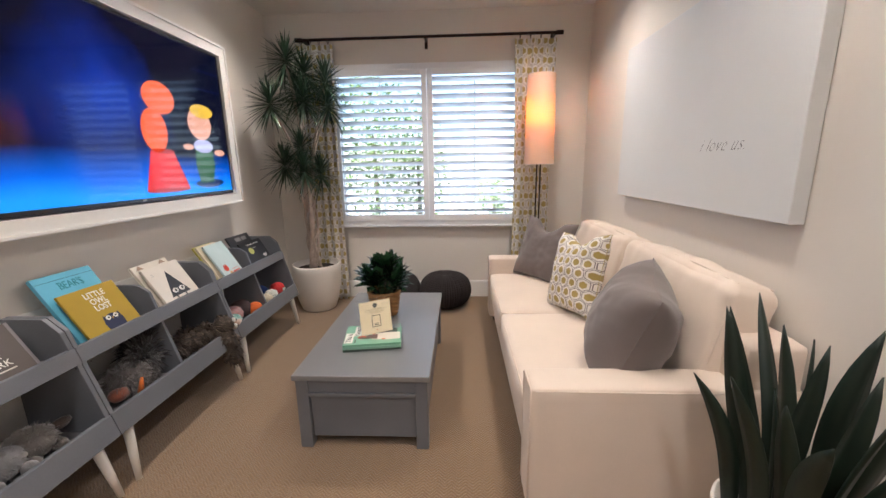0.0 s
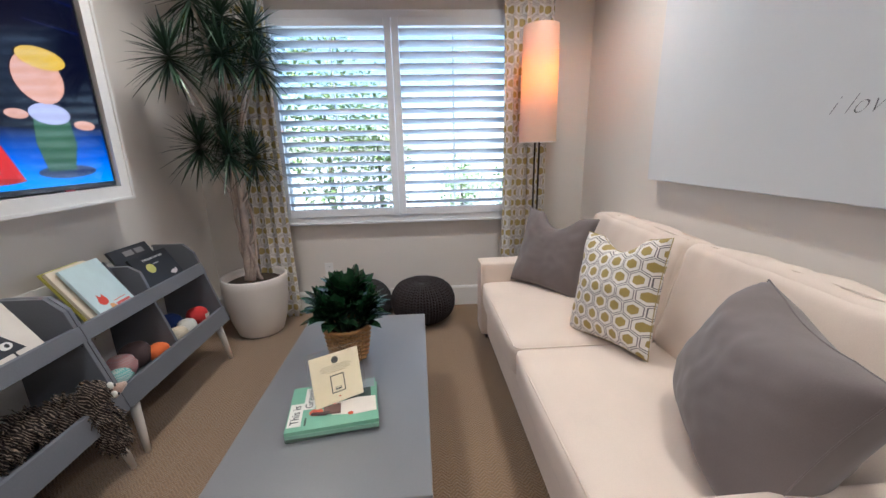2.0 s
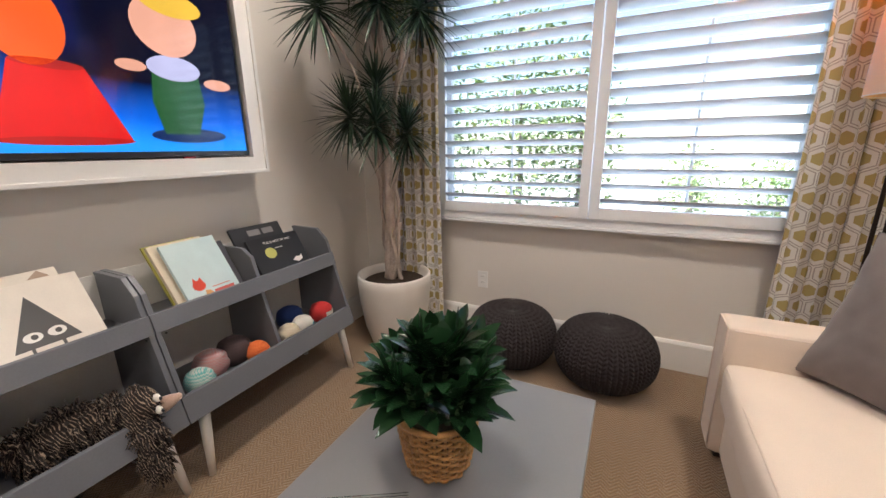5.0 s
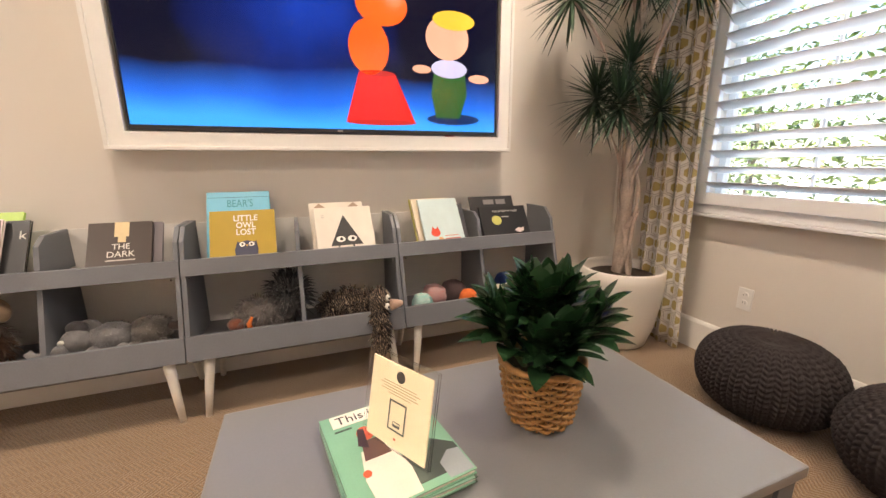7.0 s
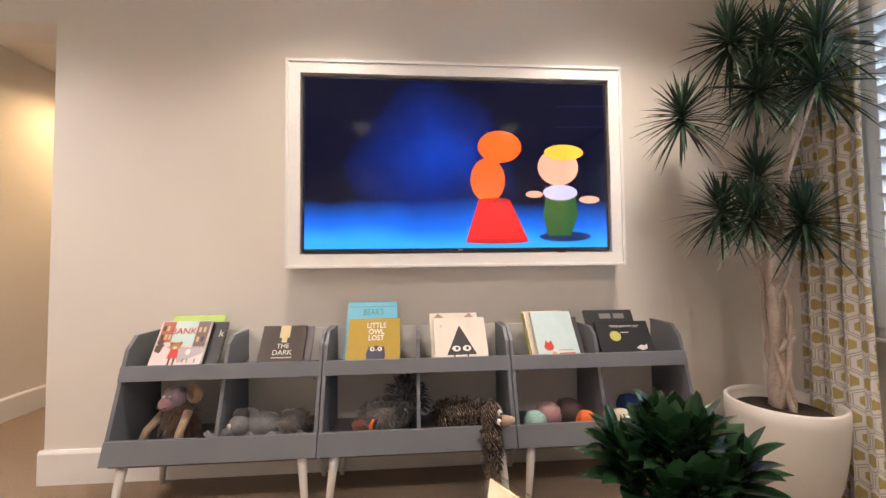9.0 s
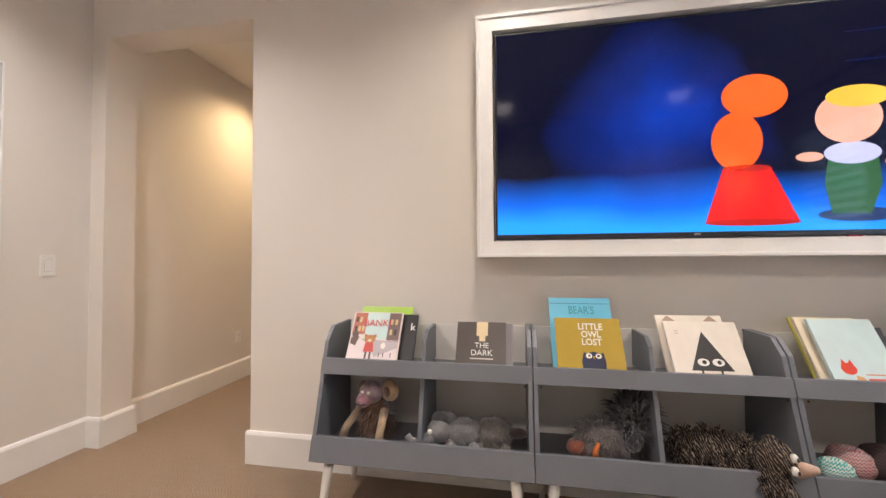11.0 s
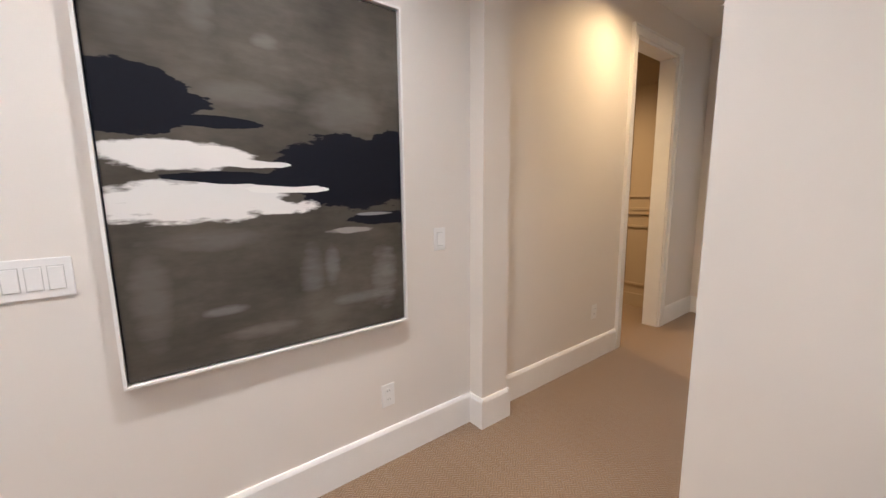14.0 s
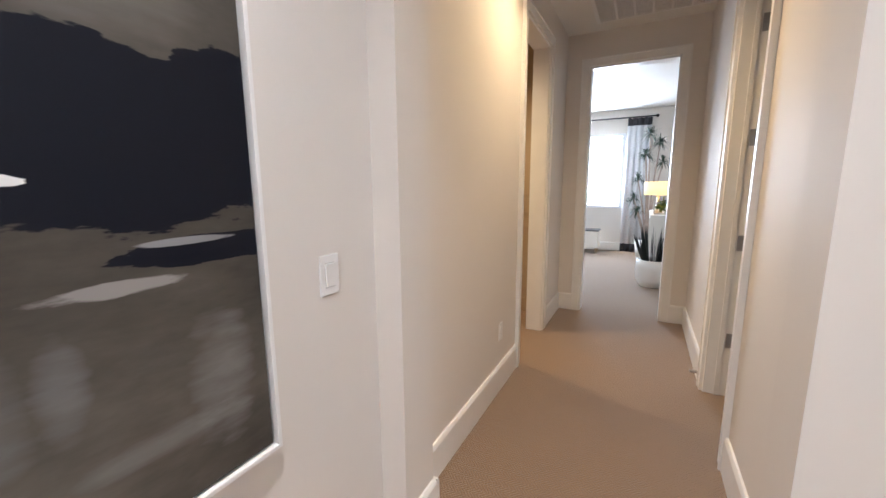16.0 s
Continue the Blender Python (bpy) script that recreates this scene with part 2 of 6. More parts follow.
b = B().box((D1A, SY - 0.13, 0), (EX, SY, CEIL)).box((HX - 0.13, SY - 0.13, 0), (D1B, SY, CEIL)).box((D1B, SY - 0.13, DOOR), (D1A, SY, CEIL))
structure("wall_south", b, PAINT, "greige painted wall running on into the hallway", "wall")
R1A, R1B = -2.775, -3.518
b = B().box((R1A, HY, 0), (WX - T, HY + 0.13, CEIL)).box((HX, HY, 0), (R1B, HY + 0.13, CEIL)).box((R1B, HY, DOOR), (R1A, HY + 0.13, CEIL))
structure("wall_hall_north", b, PAINT, "greige painted hallway wall with an open doorway", "wall")
D2A, D2B = -0.882, -0.104
b = B().box((HX - 0.13, D2B, 0), (HX, HY + 0.13, CEIL)).box((HX - 0.13, SY, 0), (HX, D2A, CEIL)).box((HX - 0.13, D2A, DOOR), (HX, D2B, CEIL))
structure("wall_hall_end", b, PAINT, "greige painted wall with a doorway to a bright room", "wall")


def skirting(p0, p1, side, room="baseboard"):
    """A tall white baseboard from p0 to p1 on the floor; side points into the room."""
    p0, p1, n = Vector((*p0, 0)), Vector((*p1, 0)), Vector((*side, 0))
    d = p1 - p0
    M = Matrix((( d.normalized().x, n.x, 0, p0.x), (d.normalized().y, n.y, 0, p0.y), (0, 0, 1, 0), (0, 0, 0, 1)))
    prof = [(0, 0), (0.018, 0), (0.018, 0.158), (0.014, 0.168), (0.009, 0.176), (0, 0.176)]
    b, L, k = B(), d.length, len(prof)
    vs = [(0, y, z) for y, z in prof] + [(L, y, z) for y, z in prof]
    b.add(vs, [tuple(range(k)), tuple(range(2 * k - 1, k - 1, -1))] + [(i, (i + 1) % k, (i + 1) % k + k, i + k) for i in range(k)], 0, M)
    return structure(room, b, TRIM, "tall white painted baseboard", "baseboard")


skirting((WX, NY), (EX, NY), (0, -1))
skirting((EX, SY), (EX, NY), (-1, 0))
skirting((WX, -0.015), (WX, NY), (1, 0))
skirting((WX, 0.003), (WX - T, 0.003), (0, -1))
skirting((EX, SY), (WX, SY), (0, 1))
skirting((WX, SY), (WX, -0.980), (1, 0))
skirting((WX, -0.998), (WX - T, -0.998), (0, 1))
skirting((WX - T, SY), (WX - T, -0.980), (-1, 0))
skirting((WX - T, SY), (D1A + 0.074, SY), (0, 1))
skirting((D1B - 0.074, SY), (HX, SY), (0, 1))
skirting((WX - T, HY), (R1A + 0.074, HY), (0, -1))
skirting((R1B - 0.074, HY), (HX, HY), (0, -1))
skirting((HX, SY), (HX, D2A - 0.074), (1, 0))
skirting((HX, D2B + 0.074), (HX, HY), (1, 0))


def casing(name, a, b, z1, fixed, axis, side, label):
    """Flat door casing with a raised outer edge round an opening from a to b, up to z1, on a wall face at fixed."""
    bb, w, d = B(), 0.062, 0.02

    def bar(u0, u1, z0, zt, dep):
        lo, hi = min(fixed, fixed + side * dep), max(fixed, fixed + side * dep)
        if axis == "x":
            bb.box((u0, lo, z0), (u1, hi, zt))
        else:
            bb.box((lo, u0, z0), (hi, u1, zt))
    bar(a - w, a, 0, z1, d)
    bar(b, b + w, 0, z1, d)
    bar(a - w, b + w, z1, z1 + w, d)
    bar(a - w - 0.012, a - w, 0, z1 + w, d + 0.008)
    bar(b + w, b + w + 0.012, 0, z1 + w, d + 0.008)
    bar(a - w - 0.012, b + w + 0.012, z1 + w, z1 + w + 0.012, d + 0.008)
    return structure(name, bb, TRIM, label, "door casing", 0.002)


casing("door_casing_1", D1B, D1A, DOOR, SY, "x", 1, "white painted casing of the open side doorway")
casing("door_casing_2", D2A, D2B, DOOR, HX, "y", 1, "white painted casing of the doorway at the end of the hallway")
casing("door_casing_3", R1B, R1A, DOOR, HY, "x", -1, "white painted casing of the doorway with the open door")
b = B().box((D1A - 0.018, SY - 0.135, 0), (D1A, SY + 0.002, DOOR)).box((D1B, SY - 0.135, 0), (D1B + 0.018, SY + 0.002, DOOR)).box((D1B, SY - 0.135, DOOR - 0.018), (D1A, SY + 0.002, DOOR))
structure("door_jamb_1", b, TRIM, "white painted lining of the side doorway", "door jamb")
b = B().box((HX - 0.135, D2A, 0), (HX + 0.002, D2A + 0.018, DOOR)).box((HX - 0.135, D2B - 0.018, 0), (HX + 0.002, D2B, DOOR)).box((HX - 0.135, D2A, DOOR - 0.018), (HX + 0.002, D2B, DOOR))
structure("door_jamb_2", b, TRIM, "white painted lining of the end doorway", "door jamb")
NICKEL = simple("satin_nickel", (0.45, 0.42, 0.38), 0.35, 1.0, vary=0.06)
GLOSS = simple("glossy_white_door_paint", (0.80, 0.77, 0.71), 0.36, vary=0.02, bump=0.02)
b = B().box((R1A - 0.018, HY - 0.002, 0), (R1A, HY + 0.135, DOOR)).box((R1B, HY - 0.002, 0), (R1B + 0.018, HY + 0.135, DOOR)).box((R1B, HY - 0.002, DOOR - 0.018), (R1A, HY + 0.135, DOOR))
b.box((R1B + 0.018, HY + 0.055, 0), (R1B + 0.028, HY + 0.080, DOOR - 0.018))
structure("door_jamb_3", b, GLOSS, "glossy white lining of the doorway with hinges", "door jamb", 0.003)
# the leaf stands open away from the hallway, hinged on the far lining
door = thing("hallway_door", "open glossy white door on satin nickel hinges", "door", pose(R1B + 0.018, HY + 0.13, 0), kind="structure")
part("leaf", B().box((0.006, 0.012, 0.012), (0.044, 0.70, DOOR - 0.025)), GLOSS, door, bevel=0.003)
for z in (0.37, 0.985, 1.598, 2.21):
    part("hinge", B().box((0.0, -0.040, z - 0.046), (0.003, -0.004, z + 0.046)).lathe([(0.006, z - 0.048), (0.006, z + 0.048)], 8, 0, pose(0.004, 0.004, 0)), NICKEL, door, "satin nickel hinge")
# unseen walls and ceiling, added so no outdoor light leaks through this doorway
b = B().box((-4.5, HY + 0.13, 0), (-4.4, 1.9, CEIL)).box((-4.4, 1.8, 0), (WX - T, 1.9, CEIL))
structure("wall_light_block", b, PAINT, "unseen greige walls added behind the open door to block outdoor light", "wall")
structure("ceiling_light_block", B().box((-4.5, HY + 0.13, CEIL), (WX - T, 1.9, CEIL + 0.1)), CEILING, "unseen white ceiling added behind the open door to block outdoor light", "ceiling")
b = B().lathe([(0.0, 0), (0.012, 0), (0.010, 0.05), (0.0, 0.05)], 10, 0, pose(R1B - 0.11, HY - 0.018, 0.075, 90, 0, 0))
tagged(part("door_stop", b, NICKEL), "small nickel door stop on the baseboard", "door stop")

# ---- window, shutters and the garden outside ----
SHUT = simple("white_shutter_paint", (0.82, 0.835, 0.86), 0.28, vary=0.02, bump=0.02)
GLASS = Nodes("window_glass").done((1, 1, 1), 0.0, Transmission_Weight=1.0, IOR=1.45)
win = thing("window_1", "white shutter window with two louvred panels, half open", "window", kind="structure")
b = B()
x0, x1, z0, z1 = -1.092, 0.857, 0.785, 2.332
b.box((x0, NY - 0.05, z0), (WL + 0.012, NY, z1)).box((WR - 0.012, NY - 0.05, z0), (x1, NY, z1)).box((WL, NY - 0.05, WT - 0.02), (WR, NY, z1)).box((WL, NY - 0.05, z0), (WR, NY, WB + 0.01))
part("window_frame", b, SHUT, win, bevel=0.004)
part("window_sill", B().box((x0 - 0.02, NY - 0.062, z0 - 0.018), (x1 + 0.02, NY, z0 - 0.001)), SHUT, win, bevel=0.004)
for pa, pb in ((WL + 0.014, -0.118), (-0.112, WR - 0.014)):
    pane = part("shutter_panel", B().box((pa, NY - 0.062, WB + 0.012), (pa + 0.05, NY - 0.034, WT - 0.022)).box((pb - 0.05, NY - 0.062, WB + 0.012), (pb, NY - 0.034, WT - 0.022))
                .box((pa + 0.05, NY - 0.062, WB + 0.012), (pb - 0.05, NY - 0.034, WB + 0.074)).box((pa + 0.05, NY - 0.062, WT - 0.076), (pb - 0.05, NY - 0.034, WT - 0.022)), SHUT, win, bevel=0.003)
    lo, hi, k = WB + 0.074, WT - 0.076, 17
    sec = [(0.043 * math.cos(a), 0.0055 * math.sin(a)) for a in [2 * math.pi * i / 12 for i in range(12)]]
    bb = B()
    L = pb - pa - 0.104
    vs = [(xx, y, z) for xx in (0, L) for y, z in sec]
    bb.add(vs, [tuple(range(11, -1, -1)), tuple(range(12, 24))] + [(i, (i + 1) % 12, (i + 1) % 12 + 12, i + 12) for i in range(12)])
    first = None
    for i in range(k):
        z = lo + (i + 0.5) * (hi - lo) / k
        if first is None:
            first = part("louvre", bb, SHUT, pane, smooth=True)
            ob = first
        else:
            ob = new("louvre", first.data)
            ob.parent = pane
        ob.matrix_local = pose(pa + 0.052, NY - 0.048, z, -24 + 1.2 * math.sin(i * 2.1), 0, 0)
    for hz in (WB + 0.25, WT - 0.3):
        hx = pa + 0.002 if pa < -0.5 else pb - 0.002
        part("hinge", B().box((hx - 0.012, NY - 0.066, hz - 0.03), (hx + 0.012, NY - 0.058, hz + 0.03)), SHUT, pane)
g = part("pane", B().box((WL + 0.03, NY + 0.12, WB + 0.03), (WR - 0.03, NY + 0.126, WT - 0.03)), GLASS, win)
g.visible_shadow = False
part("sash_bar", B().box((-0.140, NY + 0.10, WB), (-0.090, NY + 0.14, WT)).box((WL, NY + 0.10, WB), (WL + 0.035, NY + 0.14, WT)).box((WR - 0.035, NY + 0.10, WB), (WR, NY + 0.14, WT))
     .box((WL, NY + 0.10, WB), (WR, NY + 0.14, WB + 0.035)).box((WL, NY + 0.10, WT - 0.035), (WR, NY + 0.14, WT)), SHUT, win)
part("tilt_rod", B().box((-0.581, NY + 0.01, WB + 0.1), (-0.569, NY + 0.02, WT - 0.1)).box((0.337, NY + 0.01, WB + 0.1), (0.349, NY + 0.02, WT - 0.1)), SHUT, win)

PAVE = simple("pale_concrete", (0.28, 0.275, 0.27), 0.9, vary=0.15, scale=0.8, grain=40)
structure("ground", B().box((-400, -400, -0.35), (400, 400, -0.25)), PAVE, "pale sunlit concrete ground outside the window", "ground")
LEAFY = Nodes("hedge_leaf")
LEAFY = LEAFY.done(LEAFY.ramp(LEAFY.noise(LEAFY.coord(), 6, 2), (0.3, (0.09, 0.15, 0.04)), (0.5, (0.17, 0.26, 0.07)), (0.75, (0.28, 0.36, 0.12))), 0.5)
BARK = simple("grey_bark", (0.16, 0.13, 0.10), 0.9, vary=0.3, scale=20)


def leaf_cloud(rnd, count, centre, radius, size):
    b = B()
    for _ in range(count):
        d = Vector((rnd.gauss(0, 1), rnd.gauss(0, 1), rnd.gauss(0, 1))).normalized() * rnd.random() ** 0.4
        p = Vector(centre) + Vector((d.x * radius[0], d.y * radius[1], d.z * radius[2]))
        d = Vector((rnd.uniform(-1, 1), rnd.uniform(-1, 1), rnd.uniform(-0.5, 0.8))).normalized()
        L = size * rnd.uniform(0.6, 1.4)
        b.ribbon([p, p + d * L * 0.5, p + d * L], [0.002, L * 0.22, 0.002], (rnd.uniform(-1, 1), rnd.uniform(-1, 1), 1), 0.2)
    return b


rnd = random.Random(4)
for cx, cy, h, r, cnt in ((-2.4, 6.6, 3.3, 0.75, 2600), (-1.3, 6.9, 3.6, 0.72, 3000), (-0.62, 7.6, 2.9, 0.6, 2100), (1.0, 9.5, 1.45, 0.55, 1100), (2.3, 9.9, 1.3, 0.6, 1100), (-3.6, 7.6, 2.6, 0.8, 1600)):
    bush = thing("garden_bush", "green leafy garden bush in sunlight outside the window", "bush", pose(cx, cy, -0.25), "bushes outside the window")
    part("trunk", B().tube([(0, 0, 0), (0.03, 0.02, h * 0.3), (0.0, 0.05, h * 0.6)], [0.05, 0.04, 0.02], 7), BARK, bush)
    part("crown", leaf_cloud(rnd, cnt, (0, 0, h * 0.55), (r, r, h * 0.46), 0.088), LEAFY, bush)
FENCE = simple("white_vinyl_fence", (0.75, 0.75, 0.73), 0.5, vary=0.03)
fence = thing("garden_fence", "white picket garden fence behind the bushes", "fence", pose(0, 10.6, -0.25))
first = None
for i in range(60):
    if first is None:
        first = part("picket", B().prism([(-0.045, 0), (0.045, 0), (0.045, 1.1), (0, 1.16), (-0.045, 1.1)], -0.01, 0.01), FENCE, fence)
        ob = first
    else:
        ob = new("picket", first.data)
        ob.parent = fence
    ob.matrix_local = pose(-5 + i * 0.17, 0, 0)
for z in (0.25, 0.85):
    part("rail", B().box((-5.1, 0.01, z), (5.2, 0.05, z + 0.08)), FENCE, fence)

# ---- hexagon cloth, curtains and rod ----


def hexagon_cloth(name, size, stretch, ground, line, dot, pulse=0.0):
    """Staggered long hexagons: a line round each and a filled one within."""
    n = Nodes(name)
    s = n.split(n.coord("UV"))
    x, y = n.m("DIVIDE", s[0], size), n.m("DIVIDE", s[1], size * stretch)

    def cell(ox, oy):
        a = n.m("SUBTRACT", n.m("FRACT", n.m("ADD", x, ox)), 0.5)
        b = n.m("MULTIPLY", n.m("SUBTRACT", n.m("FRACT", n.m("ADD", n.m("DIVIDE", y, 1.732), oy)), 0.5), 1.732)
        a, b = n.m("ABSOLUTE", a), n.m("ABSOLUTE", b)
        return n.m("MAXIMUM", n.m("ADD", n.m("MULTIPLY", a, 0.5), n.m("MULTIPLY", b, 0.866)), a)
    d = n.m("MINIMUM", cell(0, 0), cell(0.5, 0.5))
    v = n.coord()
    fine = n.noise(v, 500, 2)
    d2 = n.m("ADD", d, n.m("MULTIPLY", n.m("SUBTRACT", n.noise(v, 60, 2), 0.5), 0.02))
    col = n.mix(n.m("LESS_THAN", d2, 0.265), ground, dot)
    ring = n.m("MULTIPLY", n.m("GREATER_THAN", d2, 0.425), n.m("LESS_THAN", d2, 0.47))
    col = n.mix(ring, col, line)
    col = n.mix(n.m("MULTIPLY", fine, 0.18), col, (0.35, 0.3, 0.25))
    n.bump(fine, 0.3, 0.001)
    return n.done(col, 0.9, Sheen_Weight=0.2)


CURTAIN = hexagon_cloth("hexagon_curtain_cloth", 0.082, 1.15, (0.74, 0.72, 0.68), (0.40, 0.37, 0.34), (0.42, 0.33, 0.11))
PILLOWHEX = hexagon_cloth("hexagon_pillow_cloth", 0.073, 1.0, (0.80, 0.76, 0.70), (0.13, 0.12, 0.13), (0.36, 0.265, 0.06))
BRONZE = simple("dark_bronze", (0.035, 0.025, 0.02), 0.4, 0.8, vary=0.2)


def curtain(x0, x1, y, z0, z1, folds, seed, cloth, label):
    rnd = random.Random(seed)
    nx, nz = folds * 14, 26
    ph = [rnd.uniform(-0.5, 0.5) for _ in range(folds + 2)]
    b, uv = B(), []
    full = (x1 - x0) * 1.5
    vs = []
    for j in range(nz + 1):
        t = j / nz
        for i in range(nx + 1):
            s = i / nx
            q = s * folds
            amp = 0.024 * (0.75 + 0.35 * t) * (0.7 + 0.3 * math.sin(3 * q + 2 * t))
            wave = math.sin(2 * math.pi * q + ph[int(q) % len(ph)] * 0.6 * t + 0.5 * math.sin(4 * t + seed))
            pinch = 1 - 0.10 * math.sin(math.pi * (1 - t)) * (1 if folds > 3 else 0.5)
            xx = (x0 + x1) / 2 + (s - 0.5) * (x1 - x0) * pinch + 0.008 * math.sin(4 * math.pi * q)
            vs.append((xx, y + amp * wave, z0 + (z1 - z0) * t))
            uv.append((s * full, (z1 - z0) * t))
    fs = [(j * (nx + 1) + i, j * (nx + 1) + i + 1, (j + 1) * (nx + 1) + i + 1, (j + 1) * (nx + 1) + i) for j in range(nz) for i in range(nx)]
    b.add(vs, fs)
    th = thing("curtain", label, "curtain", None, "curtains at the window")
    ob = part("cloth", b, cloth, th, uv=uv)
    for p in ob.data.polygons:
        p.use_smooth = True
    sol = ob.modifiers.new("thick", "SOLIDIFY")
    sol.thickness = 0.003
    for i in range(folds):
        bb = B()
        cx = x0 + (i + 0.5) / folds * (x1 - x0)
        pts = [(cx, y + 0.021 * math.cos(a), z1 + 0.025 + 0.021 * math.sin(a)) for a in [2 * math.pi * k / 14 for k in range(15)]]
        part("ring", bb.tube(pts, 0.003, 6), BRONZE, th, "dark bronze curtain ring")
    return th


ROD, CY = 2.53, 3.935
curtain(-1.315, -0.972, CY, 0.015, ROD - 0.045, 4, 2, CURTAIN, "white curtain with gold hexagon print beside the plant")
curtain(0.70, 1.075, CY, 0.015, ROD - 0.045, 4, 7, CURTAIN, "white curtain with gold hexagon print behind the floor lamp")
rod = thing("curtain_rod", "dark bronze curtain rod with straight end caps above the window", "curtain rod")
part("pole", B().lathe([(0.013, -1.29), (0.013, 1.10)], 14, 0, pose(0, CY, ROD, 0, 90, 0)), BRONZE, rod, smooth=False)
for ex in (-1.29, 1.10):
    part("end_cap", B().lathe([(0.012, -0.03), (0.019, -0.03), (0.019, 0.03), (0.012, 0.03)], 14, 0, pose(ex, CY, ROD, 0, 90, 0)), BRONZE, rod)
for ex in (-1.25, -0.115, 1.06):
    part("bracket", B().box((ex - 0.01, CY, ROD - 0.012), (ex + 0.01, NY, ROD + 0.006)).box((ex - 0.014, NY - 0.008, ROD - 0.07), (ex + 0.014, NY, ROD + 0.03)).box((ex - 0.010, CY - 0.015, ROD - 0.02), (ex + 0.01, CY + 0.015, ROD - 0.008)), BRONZE, rod)

# ---- writing ----


def text_mesh(name, body, size, material, parent, m, shear=0.0, squeeze=1.0, spacing=1.0, thick=0.0006, thin=0.0):
    """Raised letters of the built-in font, centred, in the parent's y and z plane; m places them."""
    cu = bpy.data.curves.new(name, "FONT")
    cu.body, cu.size, cu.shear, cu.extrude, cu.space_character, cu.offset = body, size, shear, thick, spacing, -thin
    cu.align_x, cu.align_y, cu.resolution_u = "CENTER", "CENTER", 3
    tmp = new("lettering_curve", cu)
    me = bpy.data.meshes.new_from_object(tmp.evaluated_get(bpy.context.evaluated_depsgraph_get()))
    bpy.data.objects.remove(tmp)
    bpy.data.curves.remove(cu)
    me.materials.clear()
    me.materials.append(material)
    ob = new(name, me)
    ob.parent = parent
    ob.matrix_local = m @ Matrix(((0, 0, 1, 0), (squeeze, 0, 0, 0), (0, 1, 0, 0), (0, 0, 0, 1)))
    return ob


INK = simple("black_ink", (0.03, 0.03, 0.035), 0.6, vary=0.2)
WHITEINK = simple("white_ink", (0.80, 0.78, 0.73), 0.6, vary=0.05)

# ---- television in its frame ----
tv = thing("television", "large lit flat television set in a white wall frame", "television", pose(WX, 2.211, 1.687))
hw, hh, fw, dp = 0.939, 0.570, 0.075, 0.12
b = B()
for w_, d_ in ((fw, dp),):
    b.box((0, -hw, -hh), (d_, hw, -hh + w_)).box((0, -hw, hh - w_), (d_, hw, hh)).box((0, -hw, -hh + w_), (d_, -hw + w_, hh - w_)).box((0, hw - w_, -hh + w_), (d_, hw, hh - w_))
part("wall_frame", b, TRIM, tv, "white painted deep wall frame")
b = B()
for a, c in (((dp, -hw, -hh), (dp + 0.01, hw, -hh + 0.016)), ((dp, -hw, hh - 0.016), (dp + 0.01, hw, hh)), ((dp, -hw, -hh + 0.016), (dp + 0.01, -hw + 0.016, hh - 0.016)), ((dp, hw - 0.016, -hh + 0.016), (dp + 0.01, hw, hh - 0.016))):
    b.box(a, c)
part("frame_bead", b, TRIM, tv, bevel=0.002)
BEZEL = simple("black_bezel_plastic", (0.015, 0.015, 0.017), 0.3, vary=0.1)
sw, sh, sx = 0.853, 0.482, 0.100
part("back_box", B().box((0.002, -sw, -sh), (sx - 0.012, sw, sh)), BEZEL, tv)
b = B()
for a, c in (((sx - 0.012, -sw, -sh - 0.006), (sx + 0.004, sw, -sh + 0.016)), ((sx - 0.012, -sw, sh - 0.008), (sx + 0.004, sw, sh)), ((sx - 0.012, -sw, -sh + 0.016), (sx + 0.004, -sw + 0.008, sh - 0.008)), ((sx - 0.012, sw - 0.008, -sh + 0.016), (sx + 0.004, sw, sh - 0.008))):
    b.box(a, c)
part("bezel", b, BEZEL, tv, "thin black bezel", 0.002)
part("badge", B().box((sx + 0.004, -0.012, -sh + 0.002), (sx + 0.005, 0.012, -sh + 0.010)), NICKEL, tv)
part("sensor", B().box((sx - 0.004, 0.55, -sh - 0.014), (sx + 0.004, 0.60, -sh - 0.006)), simple("red_sensor_plastic", (0.25, 0.01, 0.02), 0.3), tv, "small red sensor window")
n = Nodes("television_picture")
s = n.split(n.coord())
gx, gz = n.m("SUBTRACT", s[1], -0.15), n.m("SUBTRACT", s[2], 0.05)
r2 = n.m("SQRT", n.m("ADD", n.m("MULTIPLY", gx, n.m("MULTIPLY", gx, 1.6)), n.m("MULTIPLY", gz, n.m("MULTIPLY", gz, 2.2))))
r2 = n.m("ADD", r2, n.m("MULTIPLY", n.m("SUBTRACT", n.noise(n.coord(), 2.6, 3), 0.5), 0.55))
glow = n.ramp(r2, (0.0, (0.003, 0.032, 0.30)), (0.32, (0.0015, 0.010, 0.10)), (0.62, (0.0005, 0.0012, 0.009)))
floor_ = n.ramp(n.m("ADD", n.m("MULTIPLY", s[2], -2.0), n.m("MULTIPLY", n.noise(n.coord(), 3, 1), 0.25)), (0.50, (0, 0, 0)), (0.80, (0.004, 0.09, 0.50)), (1.0, (0.02, 0.24, 0.78)))
col = n.add("MixRGB", 1.0, glow, floor_, blend_type="ADD")
PICTURE = n.done((0.004, 0.004, 0.005), 0.09, IOR=1.3, Emission_Color=col, Emission_Strength=0.25)
part("screen", B().box((sx - 0.012, -sw + 0.008, -sh + 0.016), (sx, sw - 0.008, sh - 0.008)), PICTURE, tv, "glossy lit screen with a dark blue stage")


